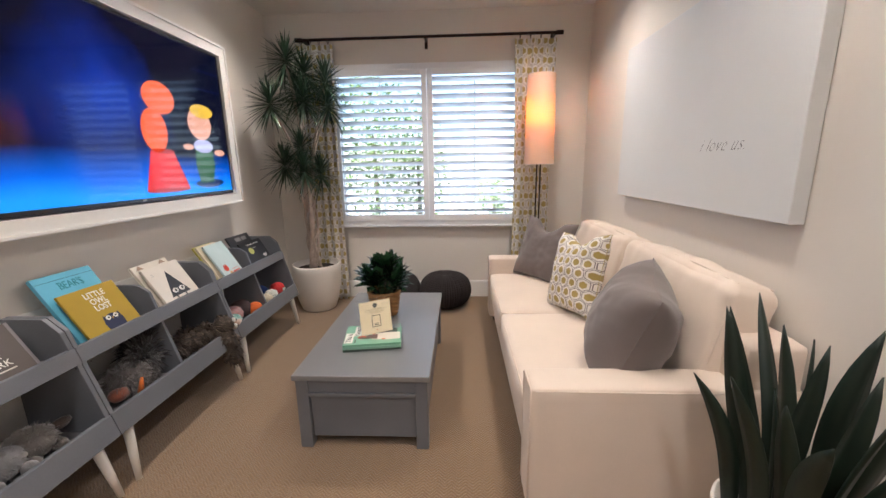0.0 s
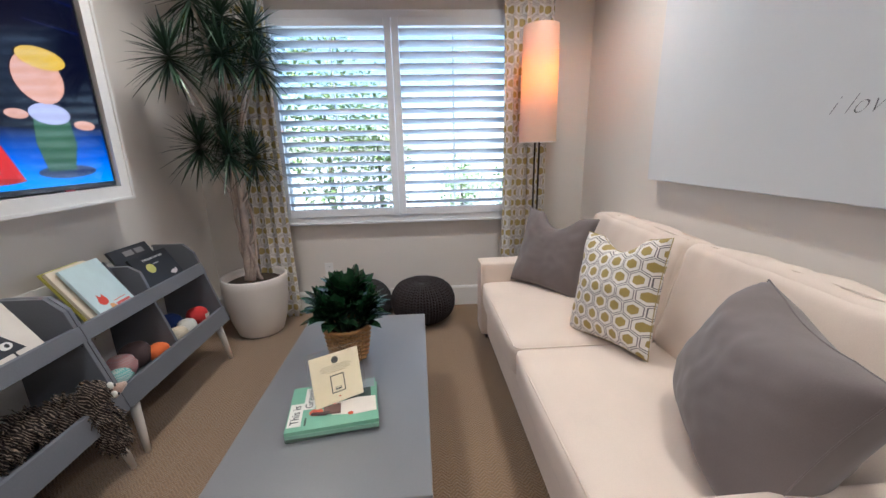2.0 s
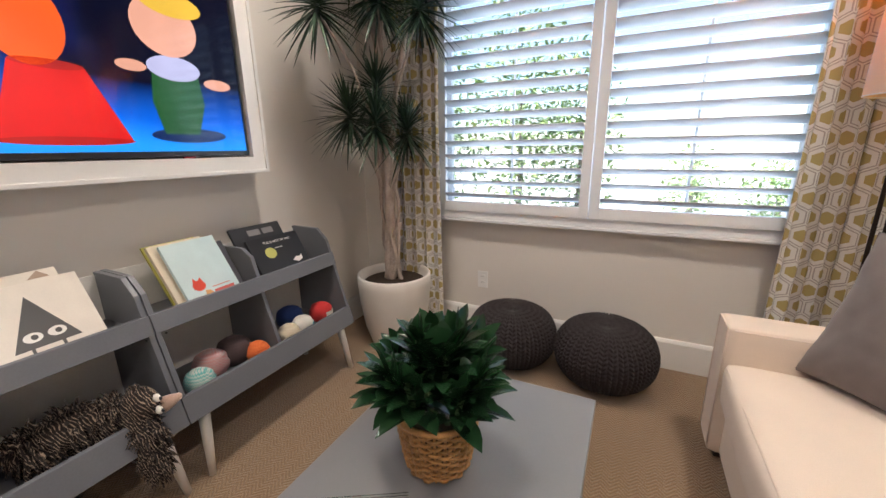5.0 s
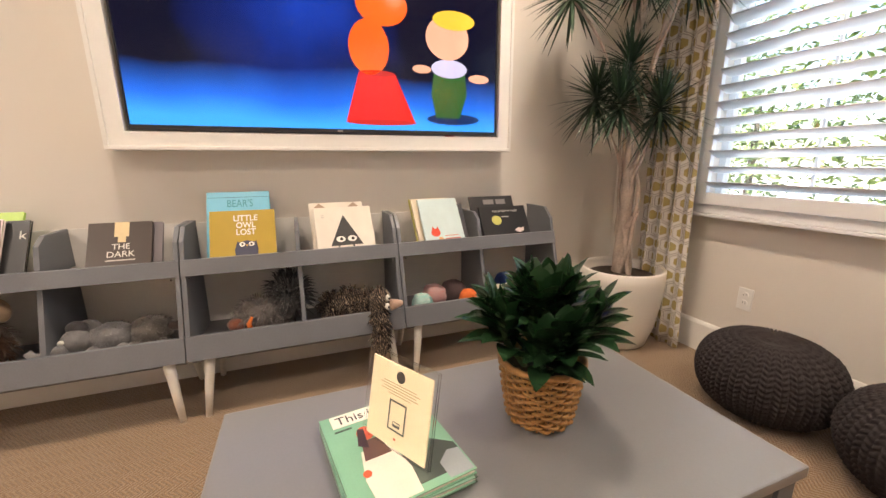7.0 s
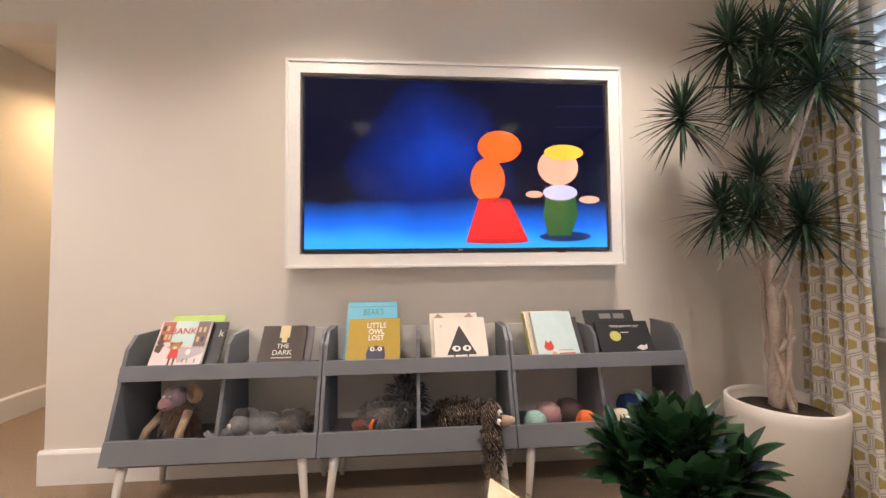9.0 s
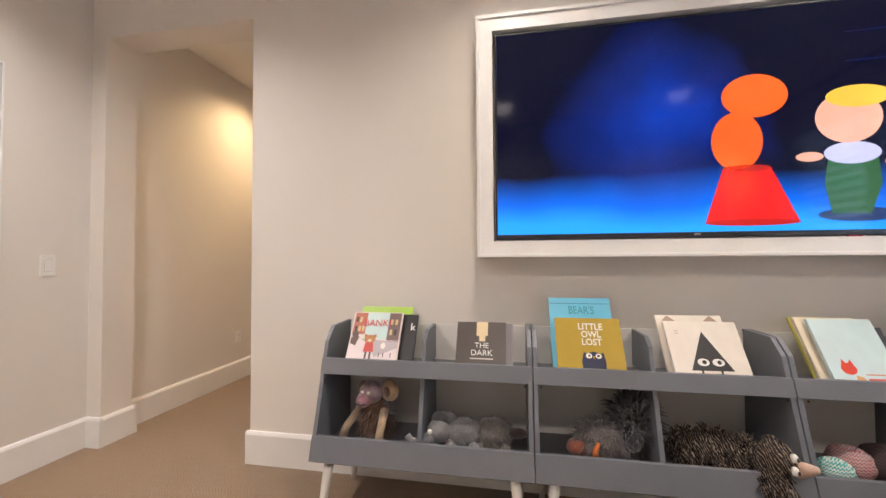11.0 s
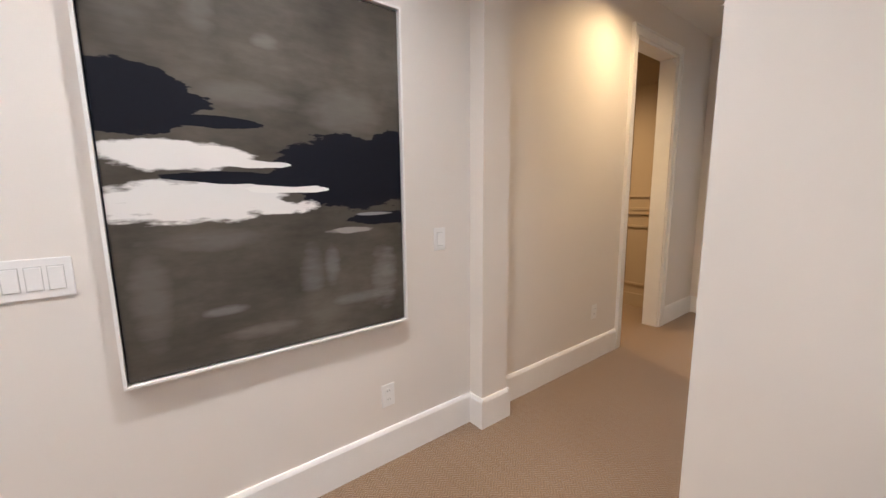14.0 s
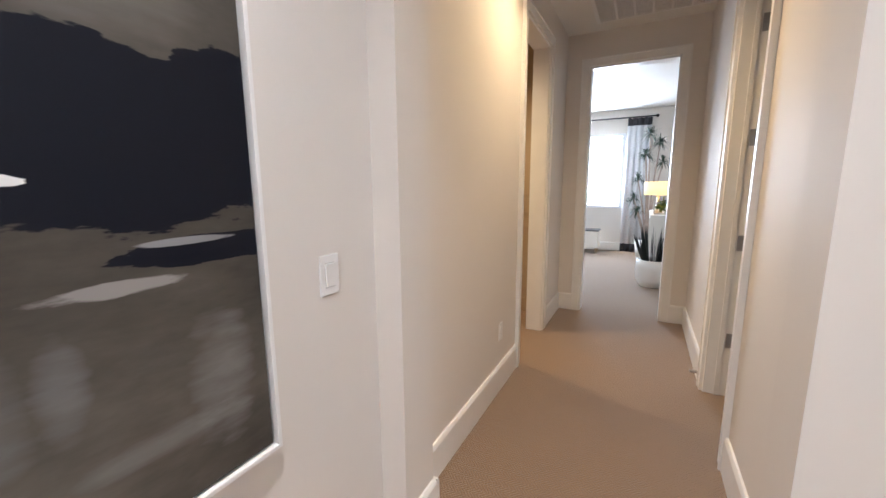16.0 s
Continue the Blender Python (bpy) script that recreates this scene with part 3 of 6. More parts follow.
def lit(name, color, strength=0.30):
    n = Nodes(name)
    c = n.ramp(n.noise(n.coord(), 4, 2), (0.3, shade(color, 0.85)), (0.7, shade(color, 1.1)))
    return n.done((0.004, 0.004, 0.004), 0.09, Emission_Color=c, Emission_Strength=strength * 0.62)


def flat(outline, x, d=0.0008):
    """A thin plate from an outline in y and z."""
    k = len(outline)
    b = B()
    vs = [(x, y, z) for y, z in outline] + [(x + d, y, z) for y, z in outline]
    return b.add(vs, [tuple(range(k - 1, -1, -1)), tuple(range(k, 2 * k))] + [(i, (i + 1) % k, (i + 1) % k + k, i + k) for i in range(k)])


def oval(cy, cz, ry, rz, n=28, tilt=0.0):
    c, s_ = math.cos(tilt), math.sin(tilt)
    return [(cy + ry * math.cos(a) * c - rz * math.sin(a) * s_, cz + ry * math.cos(a) * s_ + rz * math.sin(a) * c) for a in [2 * math.pi * i / n for i in range(n)]]


ORANGE, RED = lit("lit_orange", (0.95, 0.11, 0.012)), lit("lit_red", (0.75, 0.012, 0.012))
fy = 0.20
LITSKIN, LITHAIR, LITGREEN, LITWHITE = lit("lit_peach", (0.85, 0.40, 0.26)), lit("lit_yellow", (0.85, 0.50, 0.05)), lit("lit_green", (0.02, 0.10, 0.025)), lit("lit_lilac", (0.55, 0.52, 0.72))
PICTURE_SHAPES = [
    (oval(fy + 0.03, 0.105, 0.125, 0.092), 0, ORANGE, "plain glowing orange rounded shape"),
    (oval(fy - 0.04, -0.085, 0.098, 0.125), 1, ORANGE, "plain glowing orange rounded shape"),
    ([(fy - 0.165, -0.425), (fy - 0.095, -0.20), (fy + 0.085, -0.20), (fy + 0.185, -0.425)], 0, RED, "plain glowing red drum shape"),
    (oval(fy - 0.005, -0.20, 0.090, 0.014), 1, lit("lit_dark_red", (0.45, 0.01, 0.01)), "plain glowing dark red oval"),
    (oval(fy + 0.01, -0.43, 0.180, 0.014), 2, lit("lit_dark_red", (0.45, 0.01, 0.01)), "plain glowing dark red oval"),
    (oval(0.60, -0.405, 0.15, 0.028), 0, lit("lit_navy_shade", (0.003, 0.02, 0.10)), "plain dark blue oval"),
    ([(0.50, -0.40), (0.475, -0.28), (0.495, -0.135), (0.66, -0.135), (0.675, -0.28), (0.635, -0.40)], 1, LITGREEN, "plain glowing green shape"),
    (oval(0.575, -0.155, 0.10, 0.045), 2, LITWHITE, "plain glowing lilac shape"),
    (oval(0.565, -0.01, 0.118, 0.105), 3, LITSKIN, "plain glowing peach oval"),
    (oval(0.60, 0.075, 0.115, 0.045), 4, LITHAIR, "plain glowing yellow oval"),
    (oval(0.425, -0.165, 0.050, 0.020), 1, LITSKIN, "plain glowing peach oval"),
    (oval(0.745, -0.195, 0.060, 0.022), 1, LITSKIN, "plain glowing peach oval"),
]
for outline, layer, glow_, words_ in PICTURE_SHAPES:
    part("picture_shape", flat(outline, sx + 0.0009 * layer), glow_, tv, words_)
for z in (0.22, 0.34):
    part("picture_line", flat([(0.56, z), (0.84, z + 0.008), (0.84, z + 0.011), (0.56, z + 0.003)], sx), lit("lit_navy", (0.004, 0.012, 0.11)), tv)

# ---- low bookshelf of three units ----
# a step darker than the side boards, for bottom, shelf board and plinth
DARKGREY = simple("darker_grey_wood", (0.120, 0.120, 0.132), 0.45, vary=0.12, scale=4, grain=160, bump=0.06)
PALEWOOD = simple("pale_back_panel", (0.73, 0.71, 0.68), 0.5, vary=0.06, scale=3)
LEGWHITE = simple("white_leg_paint", (0.78, 0.75, 0.70), 0.4, vary=0.04)
SHELF_B, SHELF_T = 0.275, 0.80


def front_x(z):
    """The sloping front of the side boards, from the back of the unit."""
    return 0.385 - (z - SHELF_B) * (0.155 / (SHELF_T - SHELF_B))


def shelf_unit(y0, w):
    th = thing("bookshelf_unit", "grey painted low display bookshelf on white splayed legs", "bookshelf", pose(-1.652, y0, 0), "bookshelf units along the wall")
    side = [(0, SHELF_B), (front_x(SHELF_B), SHELF_B), (front_x(SHELF_T - 0.058), SHELF_T - 0.058), (0.185, SHELF_T), (0, SHELF_T)]
    for a in (0.0, w - 0.018):
        part("side_board", B().prism(side, a, a + 0.018), GREY, th, bevel=0.002)
    part("back_panel", B().box((0.0, 0.018, SHELF_B), (0.008, w - 0.018, SHELF_T - 0.012)), PALEWOOD, th, "pale back panel")
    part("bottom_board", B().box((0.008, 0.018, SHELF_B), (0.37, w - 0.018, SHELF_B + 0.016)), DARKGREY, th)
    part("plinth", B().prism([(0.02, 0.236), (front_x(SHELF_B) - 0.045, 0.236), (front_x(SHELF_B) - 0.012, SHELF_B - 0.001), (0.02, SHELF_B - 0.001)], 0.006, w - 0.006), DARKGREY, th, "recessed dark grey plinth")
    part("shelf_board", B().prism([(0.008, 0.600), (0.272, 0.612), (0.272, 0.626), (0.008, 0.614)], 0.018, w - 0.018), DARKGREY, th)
    mid = (w - 0.018) / 2
    part("divider", B().prism([(0.008, 0.626), (0.262, 0.626), (0.225, 0.755), (0.17, 0.79), (0.008, 0.79)], mid, mid + 0.018), GREY, th, bevel=0.002)
    part("divider", B().prism([(0.008, SHELF_B + 0.016), (0.352, SHELF_B + 0.016), (0.262, 0.6), (0.008, 0.6)], mid, mid + 0.018), GREY, th, bevel=0.002)
    for z0, z1 in ((SHELF_B - 0.008, 0.362), (0.603, 0.668)):
        a, c = front_x(z0), front_x(z1)
        part("front_rail", B().prism([(a - 0.012, z0), (a + 0.006, z0), (c + 0.006, z1), (c - 0.012, z1)], 0.0, w), GREY, th, bevel=0.0015)
    for ly in (0.075, w - 0.075):
        for lx, dx in ((0.345, 0.035), (0.06, -0.03)):
            dy = -0.03 if ly < 0.3 else 0.03
            part("leg", B().tube([(lx, ly, SHELF_B), (lx + dx * 0.5, ly + dy * 0.5, SHELF_B / 2), (lx + dx, ly + dy, 0)], [0.022, 0.018, 0.0125], 14), LEGWHITE, th, "tapered white wooden leg", smooth=True)
    for ly in (0.03, w - 0.03):
        part("screw", B().lathe([(0, 0), (0.004, 0), (0.004, 0.002), (0, 0.002)], 8, 0, pose(front_x(0.595) + 0.003, ly, 0.594, 0, 90, 0)), BEZEL, th)
    return th


unit = shelf_unit(0.583, 0.923)
copy_thing(unit, pose(-1.652, 1.510, 0))
copy_thing(unit, pose(-1.652, 2.437, 0))

# ---- picture books ----
PAGES = simple("book_pages", (0.74, 0.70, 0.60), 0.8, vary=0.06, grain=400, bump=0.3)
PAPERS = {}


def paper(color, rough=0.32):
    if color not in PAPERS:
        PAPERS[color] = simple("printed_cover", color, rough, vary=0.06, scale=14, grain=200, bump=0.03)
    return PAPERS[color]


def book(label, y, w, h, thick, cover, x=-1.40, z=0.630, lean=31, turn=0.0, back=None, group="books on the bookshelf", m=None):
    """A hardback leaning on the shelf: its front faces +x, its width runs along y."""
    th = thing("picture_book", label, "book", m or pose(x, y, z, 0, -lean, turn), group)
    c = paper(cover)
    part("front_cover", B().box((-0.0025, 0, 0), (0, w, h)), c, th, bevel=0.0008)
    part("pages", B().box((-thick + 0.0025, 0.002, 0.003), (-0.0025, w - 0.004, h - 0.003)), PAGES, th, "cream page edges")
    part("back_cover", B().box((-thick, 0, 0), (-thick + 0.0025, w, h)), paper(back or cover), th)
    part("spine", B().box((-thick, -0.003, 0), (0, 0, h)), c, th)
    return th


def art(th, outline, color, layer=0, name="printed_shape"):
    return part(name, flat(outline, 0.0002 + 0.0007 * layer, 0.0006), paper(color), th)


def rect(y0, z0, y1, z1):
    return [(y0, z0), (y1, z0), (y1, z1), (y0, z1)]


def words(th, body, y, z, size, ink, layer=1, **k):
    return text_mesh("lettering", body, size, ink, th, pose(0.0008 + 0.0007 * layer, y, z), **k)


bk = book("bright green picture book behind another on the bookshelf", 0.693, 0.255, 0.285, 0.012, (0.36, 0.55, 0.08), x=-1.455)
bk = book("black picture book with white lettering on the bookshelf", 0.735, 0.25, 0.25, 0.015, (0.02, 0.02, 0.022), x=-1.428)
words(bk, "k", 0.232, 0.185, 0.05, WHITEINK)
bk = book("pale picture book with a street scene and red lettering", 0.678, 0.238, 0.262, 0.016, (0.70, 0.60, 0.58), x=-1.40)
SNOW, BRICK, UMBER = (0.72, 0.62, 0.62), (0.42, 0.13, 0.07), (0.10, 0.055, 0.04)
art(bk, [(0.004, 0.004), (0.234, 0.004), (0.234, 0.125), (0.004, 0.135)], SNOW)
art(bk, rect(0.004, 0.150, 0.066, 0.258), BRICK)
art(bk, rect(0.066, 0.130, 0.176, 0.258), (0.52, 0.66, 0.64))
art(bk, rect(0.176, 0.115, 0.234, 0.258), (0.17, 0.11, 0.10))
for i, (y0, z0) in enumerate(((0.012, 0.165), (0.030, 0.165), (0.048, 0.165), (0.012, 0.21), (0.030, 0.21), (0.186, 0.15), (0.208, 0.15), (0.186, 0.20), (0.208, 0.20))):
    art(bk, rect(y0, z0, y0 + 0.012, z0 + 0.026), (0.60, 0.42, 0.20) if i % 3 else (0.05, 0.03, 0.03), 1)
art(bk, [(0.13, 0.045), (0.234, 0.09), (0.234, 0.118), (0.05, 0.130), (0.10, 0.10)], (0.46, 0.40, 0.42), 1)
art(bk, [(0.004, 0.135), (0.004, 0.105), (0.030, 0.095), (0.044, 0.140)], UMBER, 1)
art(bk, oval(0.022, 0.150, 0.016, 0.016), UMBER, 2)
art(bk, oval(0.098, 0.128, 0.027, 0.020), (0.45, 0.19, 0.06), 2)
art(bk, oval(0.076, 0.143, 0.008, 0.008), (0.40, 0.15, 0.05), 2)
art(bk, oval(0.120, 0.143, 0.008, 0.008), (0.40, 0.15, 0.05), 2)
art(bk, oval(0.098, 0.121, 0.010, 0.007), (0.70, 0.52, 0.34), 3)
art(bk, [(0.080, 0.112), (0.116, 0.112), (0.124, 0.068), (0.074, 0.068)], (0.58, 0.05, 0.03), 2)
art(bk, rect(0.084, 0.028, 0.093, 0.068), UMBER, 2)
art(bk, rect(0.105, 0.022, 0.114, 0.068), UMBER, 2)
art(bk, oval(0.166, 0.098, 0.011, 0.015), (0.75, 0.70, 0.66), 2)
for y0 in (0.15, 0.17, 0.205):
    art(bk, rect(y0, 0.045, y0 + 0.004, 0.065), UMBER, 2)
words(bk, "BANK!", 0.122, 0.205, 0.046, simple("red_ink", (0.60, 0.04, 0.05), 0.5), 3)
bk = book("grey picture book behind a dark one on the bookshelf", 1.215, 0.215, 0.215, 0.016, (0.20, 0.18, 0.20), x=-1.43)
bk = book("dark brown picture book lettered in white, leaning on the bookshelf", 1.185, 0.215, 0.225, 0.014, (0.075, 0.060, 0.055), x=-1.40)
art(bk, [(0.085, 0.225), (0.135, 0.225), (0.135, 0.16), (0.125, 0.16), (0.125, 0.135), (0.098, 0.135), (0.098, 0.16), (0.085, 0.16)], (0.68, 0.55, 0.33))
words(bk, "THE", 0.11, 0.115, 0.034, WHITEINK)
words(bk, "DARK", 0.11, 0.082, 0.036, WHITEINK)
art(bk, rect(0.06, 0.055, 0.16, 0.060), (0.6, 0.55, 0.5), 0, "unreadable_line")
bk = book("tall light blue picture book lettered in teal on the bookshelf", 1.598, 0.262, 0.348, 0.018, (0.14, 0.46, 0.64), x=-1.435)
art(bk, rect(0.002, 0.318, 0.26, 0.32), (0.04, 0.14, 0.22))
words(bk, "BEAR'S", 0.135, 0.285, 0.052, simple("teal_ink", (0.03, 0.25, 0.32), 0.5), squeeze=0.72)
bk = book("mustard gold picture book with white lettering and navy bird shape", 1.615, 0.265, 0.255, 0.012, (0.40, 0.27, 0.022), x=-1.40)
for i, wd in enumerate(("LITTLE", "OWL", "LOST")):
    words(bk, wd, 0.142, 0.214 - i * 0.034, 0.040, WHITEINK, squeeze=0.86, thin=-0.0006)
art(bk, [(0.10, 0.0), (0.095, 0.065), (0.106, 0.104), (0.112, 0.098), (0.145, 0.106), (0.176, 0.098), (0.183, 0.104), (0.190, 0.065), (0.185, 0.0)], (0.025, 0.03, 0.07))
art(bk, oval(0.125, 0.088, 0.012, 0.011), (0.8, 0.78, 0.72), 1)
art(bk, oval(0.163, 0.088, 0.012, 0.011), (0.8, 0.78, 0.72), 1)
art(bk, [(0.139, 0.086), (0.149, 0.086), (0.144, 0.074)], (0.55, 0.33, 0.05), 2)
art(bk, oval(0.126, 0.088, 0.005, 0.005), (0.02, 0.02, 0.02), 2)
art(bk, oval(0.162, 0.088, 0.005, 0.005), (0.02, 0.02, 0.02), 2)
bk = book("cream picture book with two pointed shapes behind another", 2.045, 0.26, 0.272, 0.014, (0.72, 0.66, 0.57), x=-1.43, turn=3)
art(bk, [(0.02, 0.245), (0.075, 0.245), (0.045, 0.27)], (0.35, 0.25, 0.18))
art(bk, [(0.185, 0.245), (0.24, 0.245), (0.215, 0.27)], (0.35, 0.25, 0.18))
bk = book("cream square picture book with a black triangle, leaning on the bookshelf", 2.062, 0.275, 0.248, 0.016, (0.74, 0.68, 0.60), x=-1.40, turn=3)
art(bk, [(0.06, 0.045), (0.215, 0.045), (0.135, 0.205)], (0.035, 0.033, 0.035))
art(bk, rect(0.094, 0.004, 0.102, 0.05), (0.035, 0.033, 0.035), 1)
art(bk, rect(0.164, 0.004, 0.172, 0.05), (0.035, 0.033, 0.035), 1)
for ey in (0.11, 0.165):
    art(bk, oval(ey, 0.078, 0.022, 0.015), (0.78, 0.76, 0.72), 1)
    art(bk, oval(ey + 0.003, 0.078, 0.008, 0.008), (0.02, 0.02, 0.02), 2)
art(bk, rect(0.03, 0.205, 0.045, 0.208), (0.4, 0.38, 0.35), 0, "unreadable_line")
art(bk, rect(0.03, 0.195, 0.045, 0.198), (0.4, 0.38, 0.35), 0, "unreadable_line")
bk = book("thin yellow-green picture book in a pile on the bookshelf", 2.565, 0.21, 0.27, 0.010, (0.46, 0.42, 0.08), x=-1.452, turn=4)
bk = book("cream picture book in a pile on the bookshelf", 2.572, 0.215, 0.272, 0.016, (0.70, 0.62, 0.48), x=-1.432, turn=4)
bk = book("dark grey picture book beside a pale one on the bookshelf", 2.700, 0.155, 0.235, 0.012, (0.06, 0.06, 0.07), x=-1.432, turn=2)
bk = book("pale blue picture book with a red flower shape", 2.600, 0.225, 0.272, 0.014, (0.55, 0.68, 0.70), x=-1.402, turn=4)
art(bk, oval(0.062, 0.075, 0.026, 0.022), (0.66, 0.07, 0.035))
art(bk, [(0.04, 0.085), (0.05, 0.112), (0.062, 0.09), (0.078, 0.11), (0.085, 0.082)], (0.66, 0.07, 0.035), 1)
art(bk, [(0.066, 0.0), (0.12, 0.0), (0.095, 0.045), (0.075, 0.05)], (0.66, 0.35, 0.14), 1)
art(bk, rect(0.11, 0.052, 0.19, 0.056), (0.60, 0.20, 0.15), 0, "unreadable_line")
art(bk, rect(0.11, 0.028, 0.20, 0.040), (0.60, 0.12, 0.10), 0, "unreadable_line")
bk = book("black picture book with grey patches behind another on the bookshelf", 2.905, 0.27, 0.272, 0.015, (0.03, 0.03, 0.033), x=-1.44, turn=-2)
art(bk, rect(0.08, 0.22, 0.145, 0.25), (0.22, 0.21, 0.21))
art(bk, rect(0.16, 0.22, 0.22, 0.25), (0.22, 0.21, 0.21))
bk = book("black picture book with yellow moon and white fish shape", 2.935, 0.285, 0.21, 0.016, (0.022, 0.022, 0.024), x=-1.40, turn=-2)
art(bk, oval(0.092, 0.125, 0.030, 0.028), (0.50, 0.50, 0.14))
words(bk, "THIS IS NOT MY HAT", 0.152, 0.178, 0.017, WHITEINK)
art(bk, rect(0.125, 0.142, 0.17, 0.147), (0.6, 0.58, 0.55), 0, "unreadable_line")
art(bk, [(0.19, 0.06), (0.215, 0.075), (0.235, 0.07), (0.25, 0.08), (0.247, 0.055), (0.22, 0.045)], (0.75, 0.68, 0.66))

# ---- toys in the lower bins ----
FURS = {}


def fur(name, color, vary=0.35, scale=30):
    if name not in FURS:
        FURS[name] = simple(name, color, 0.95, vary=vary, scale=scale, grain=300, bump=0.9, Sheen_Weight=0.5)
    return FURS[name]


def hairs(b, rnd, c, r, count, length, width, m, down=0.3):
    for _ in range(count):
        d = Vector((rnd.gauss(0, 1), rnd.gauss(0, 1), rnd.gauss(0, 1))).normalized()
        p = Vector(c) + Vector((d.x * r[0], d.y * r[1], d.z * r[2])) * 0.93
        o = (d + Vector((rnd.uniform(-0.5, 0.5), rnd.uniform(-0.5, 0.5), rnd.uniform(-0.5, 0.5) - down))).normalized()
        L = length * rnd.uniform(0.6, 1.3)
        b.ribbon([p, p + o * L * 0.6, p + o * L - Vector((0, 0, L * 0.25))], [width, width, width * 0.2], d, 0.1, m)


BIN = SHELF_B + 0.016
rnd = random.Random(9)
BROWNFUR, TANFUR, FACE = fur("brown_plush", (0.10, 0.05, 0.028)), fur("tan_plush", (0.34, 0.24, 0.15)), fur("mauve_plush", (0.30, 0.22, 0.25))
b = B().ball((0, 0, 0.085), (0.065, 0.08, 0.10), 18, 12, 0, rough=0.15).ball((0.02, -0.01, 0.21), (0.05, 0.055, 0.052), 16, 10, 2)
b.ball((0.055, -0.025, 0.185), (0.035, 0.036, 0.034), 12, 8, 4).ball((0.0, 0.075, 0.222), (0.02, 0.044, 0.050), 14, 10, 1).ball((-0.005, -0.07, 0.215), (0.018, 0.026, 0.036), 12, 8, 1)
b.ball((0.010, 0.070, 0.218), (0.018, 0.020, 0.026), 10, 8, 0)
b.tube([(0.083, -0.052, 0.178), (0.090, -0.028, 0.170), (0.083, -0.002, 0.178)], 0.0025, 6, 5)
b.tube([(0.02, -0.06, 0.14), (0.08, -0.10, 0.07), (0.09, -0.12, 0.01)], [0.02, 0.018, 0.02], 8, 1).tube([(0.02, 0.06, 0.14), (0.09, 0.075, 0.07), (0.10, 0.07, 0.01)], [0.02, 0.018, 0.02], 8, 1)
for ey in (-0.028, 0.004):
    b.ball((0.068, ey, 0.222), 0.008, 8, 6, 3)
hairs(b, rnd, (0, 0, 0.085), (0.068, 0.085, 0.10), 500, 0.035, 0.0022, 0, 0.8)
tagged(part("plush_monkey", b, [BROWNFUR, TANFUR, FACE, WHITEINK, fur("pink_plush", (0.46, 0.24, 0.29), 0.15), INK], None, smooth=True), "seated brown plush monkey with round tan ears in the bookshelf bin", "plush toy").matrix_world = pose(-1.47, 0.80, BIN, 0, 0, -10)
GREYFUR = fur("grey_plush", (0.17, 0.165, 0.17))
b = B().ball((0, 0.05, 0.065), (0.06, 0.09, 0.06), 18, 12, 0, rough=0.1).ball((0.03, -0.055, 0.075), (0.05, 0.052, 0.05), 16, 10, 0)
b.tube([(0.06, -0.08, 0.065), (0.085, -0.12, 0.045), (0.10, -0.16, 0.055), (0.10, -0.175, 0.08)], [0.026, 0.02, 0.016, 0.014], 10, 0)
b.ball((0.02, -0.05, 0.125), (0.02, 0.04, 0.03), 10, 8, 1).ball((0.0, -0.02, 0.11), (0.02, 0.045, 0.04), 10, 8, 0)
b.ball((0.075, -0.085, 0.09), 0.011, 8, 6, 2).ball((0.09, -0.06, 0.022), (0.012, 0.012, 0.02), 8, 6, 2)
for lx, ly in ((0.05, 0.0), (0.06, 0.10), (-0.04, 0.1)):
    b.ball((lx, ly, 0.025), (0.03, 0.026, 0.026), 10, 8, 0)
b.ball((0.0, 0.155, 0.085), (0.014, 0.03, 0.014), 8, 6, 1)
hairs(b, rnd, (0, 0.05, 0.065), (0.06, 0.09, 0.06), 240, 0.018, 0.0018, 0)
tagged(part("plush_elephant", b, [GREYFUR, fur("dark_grey_plush", (0.09, 0.085, 0.09)), WHITEINK], None, smooth=True), "small grey plush elephant lying in the bookshelf bin", "plush toy").matrix_world = pose(-1.44, 1.165, BIN)
b = B().ball((0, 0, 0.062), (0.075, 0.082, 0.062), 18, 12, 0, rough=0.15).ball((0.015, 0.10, 0.075), (0.022, 0.045, 0.022), 12, 8, 1)
for lx, ly in ((0.06, -0.05), (0.06, 0.05)):
    b.ball((lx, ly, 0.022), (0.028, 0.024, 0.022), 10, 8, 0)
hairs(b, rnd, (0, 0, 0.062), (0.076, 0.084, 0.062), 420, 0.02, 0.0018, 0)
tagged(part("plush_tortoise", b, [fur("taupe_plush", (0.12, 0.105, 0.095)), fur("dark_brown_plush", (0.05, 0.032, 0.026))], None, smooth=True), "rounded taupe plush toy with a dark tail in the bookshelf bin", "plush toy").matrix_world = pose(-1.46, 1.345, BIN)
ORANGEFELT = simple("orange_felt", (0.65, 0.16, 0.03), 0.9, vary=0.1)
b = B().ball((0, 0, 0.075), (0.08, 0.11, 0.075), 18, 12, 0, rough=0.2).ball((0.02, 0.10, 0.10), (0.05, 0.05, 0.06), 14, 10, 1).ball((0.03, -0.10, 0.05), (0.04, 0.05, 0.035), 12, 8, 3)
b.tube([(0.085, -0.045, 0.03), (0.10, -0.05, 0.07), (0.095, -0.035, 0.10)], [0.014, 0.010, 0.006], 8, 2).tube([(0.085, -0.06, 0.012), (0.11, -0.035, 0.010), (0.12, 0.0, 0.012)], [0.008, 0.010, 0.006], 8, 2)
hairs(b, rnd, (0, 0, 0.075), (0.085, 0.115, 0.075), 1100, 0.04, 0.0015, 0)
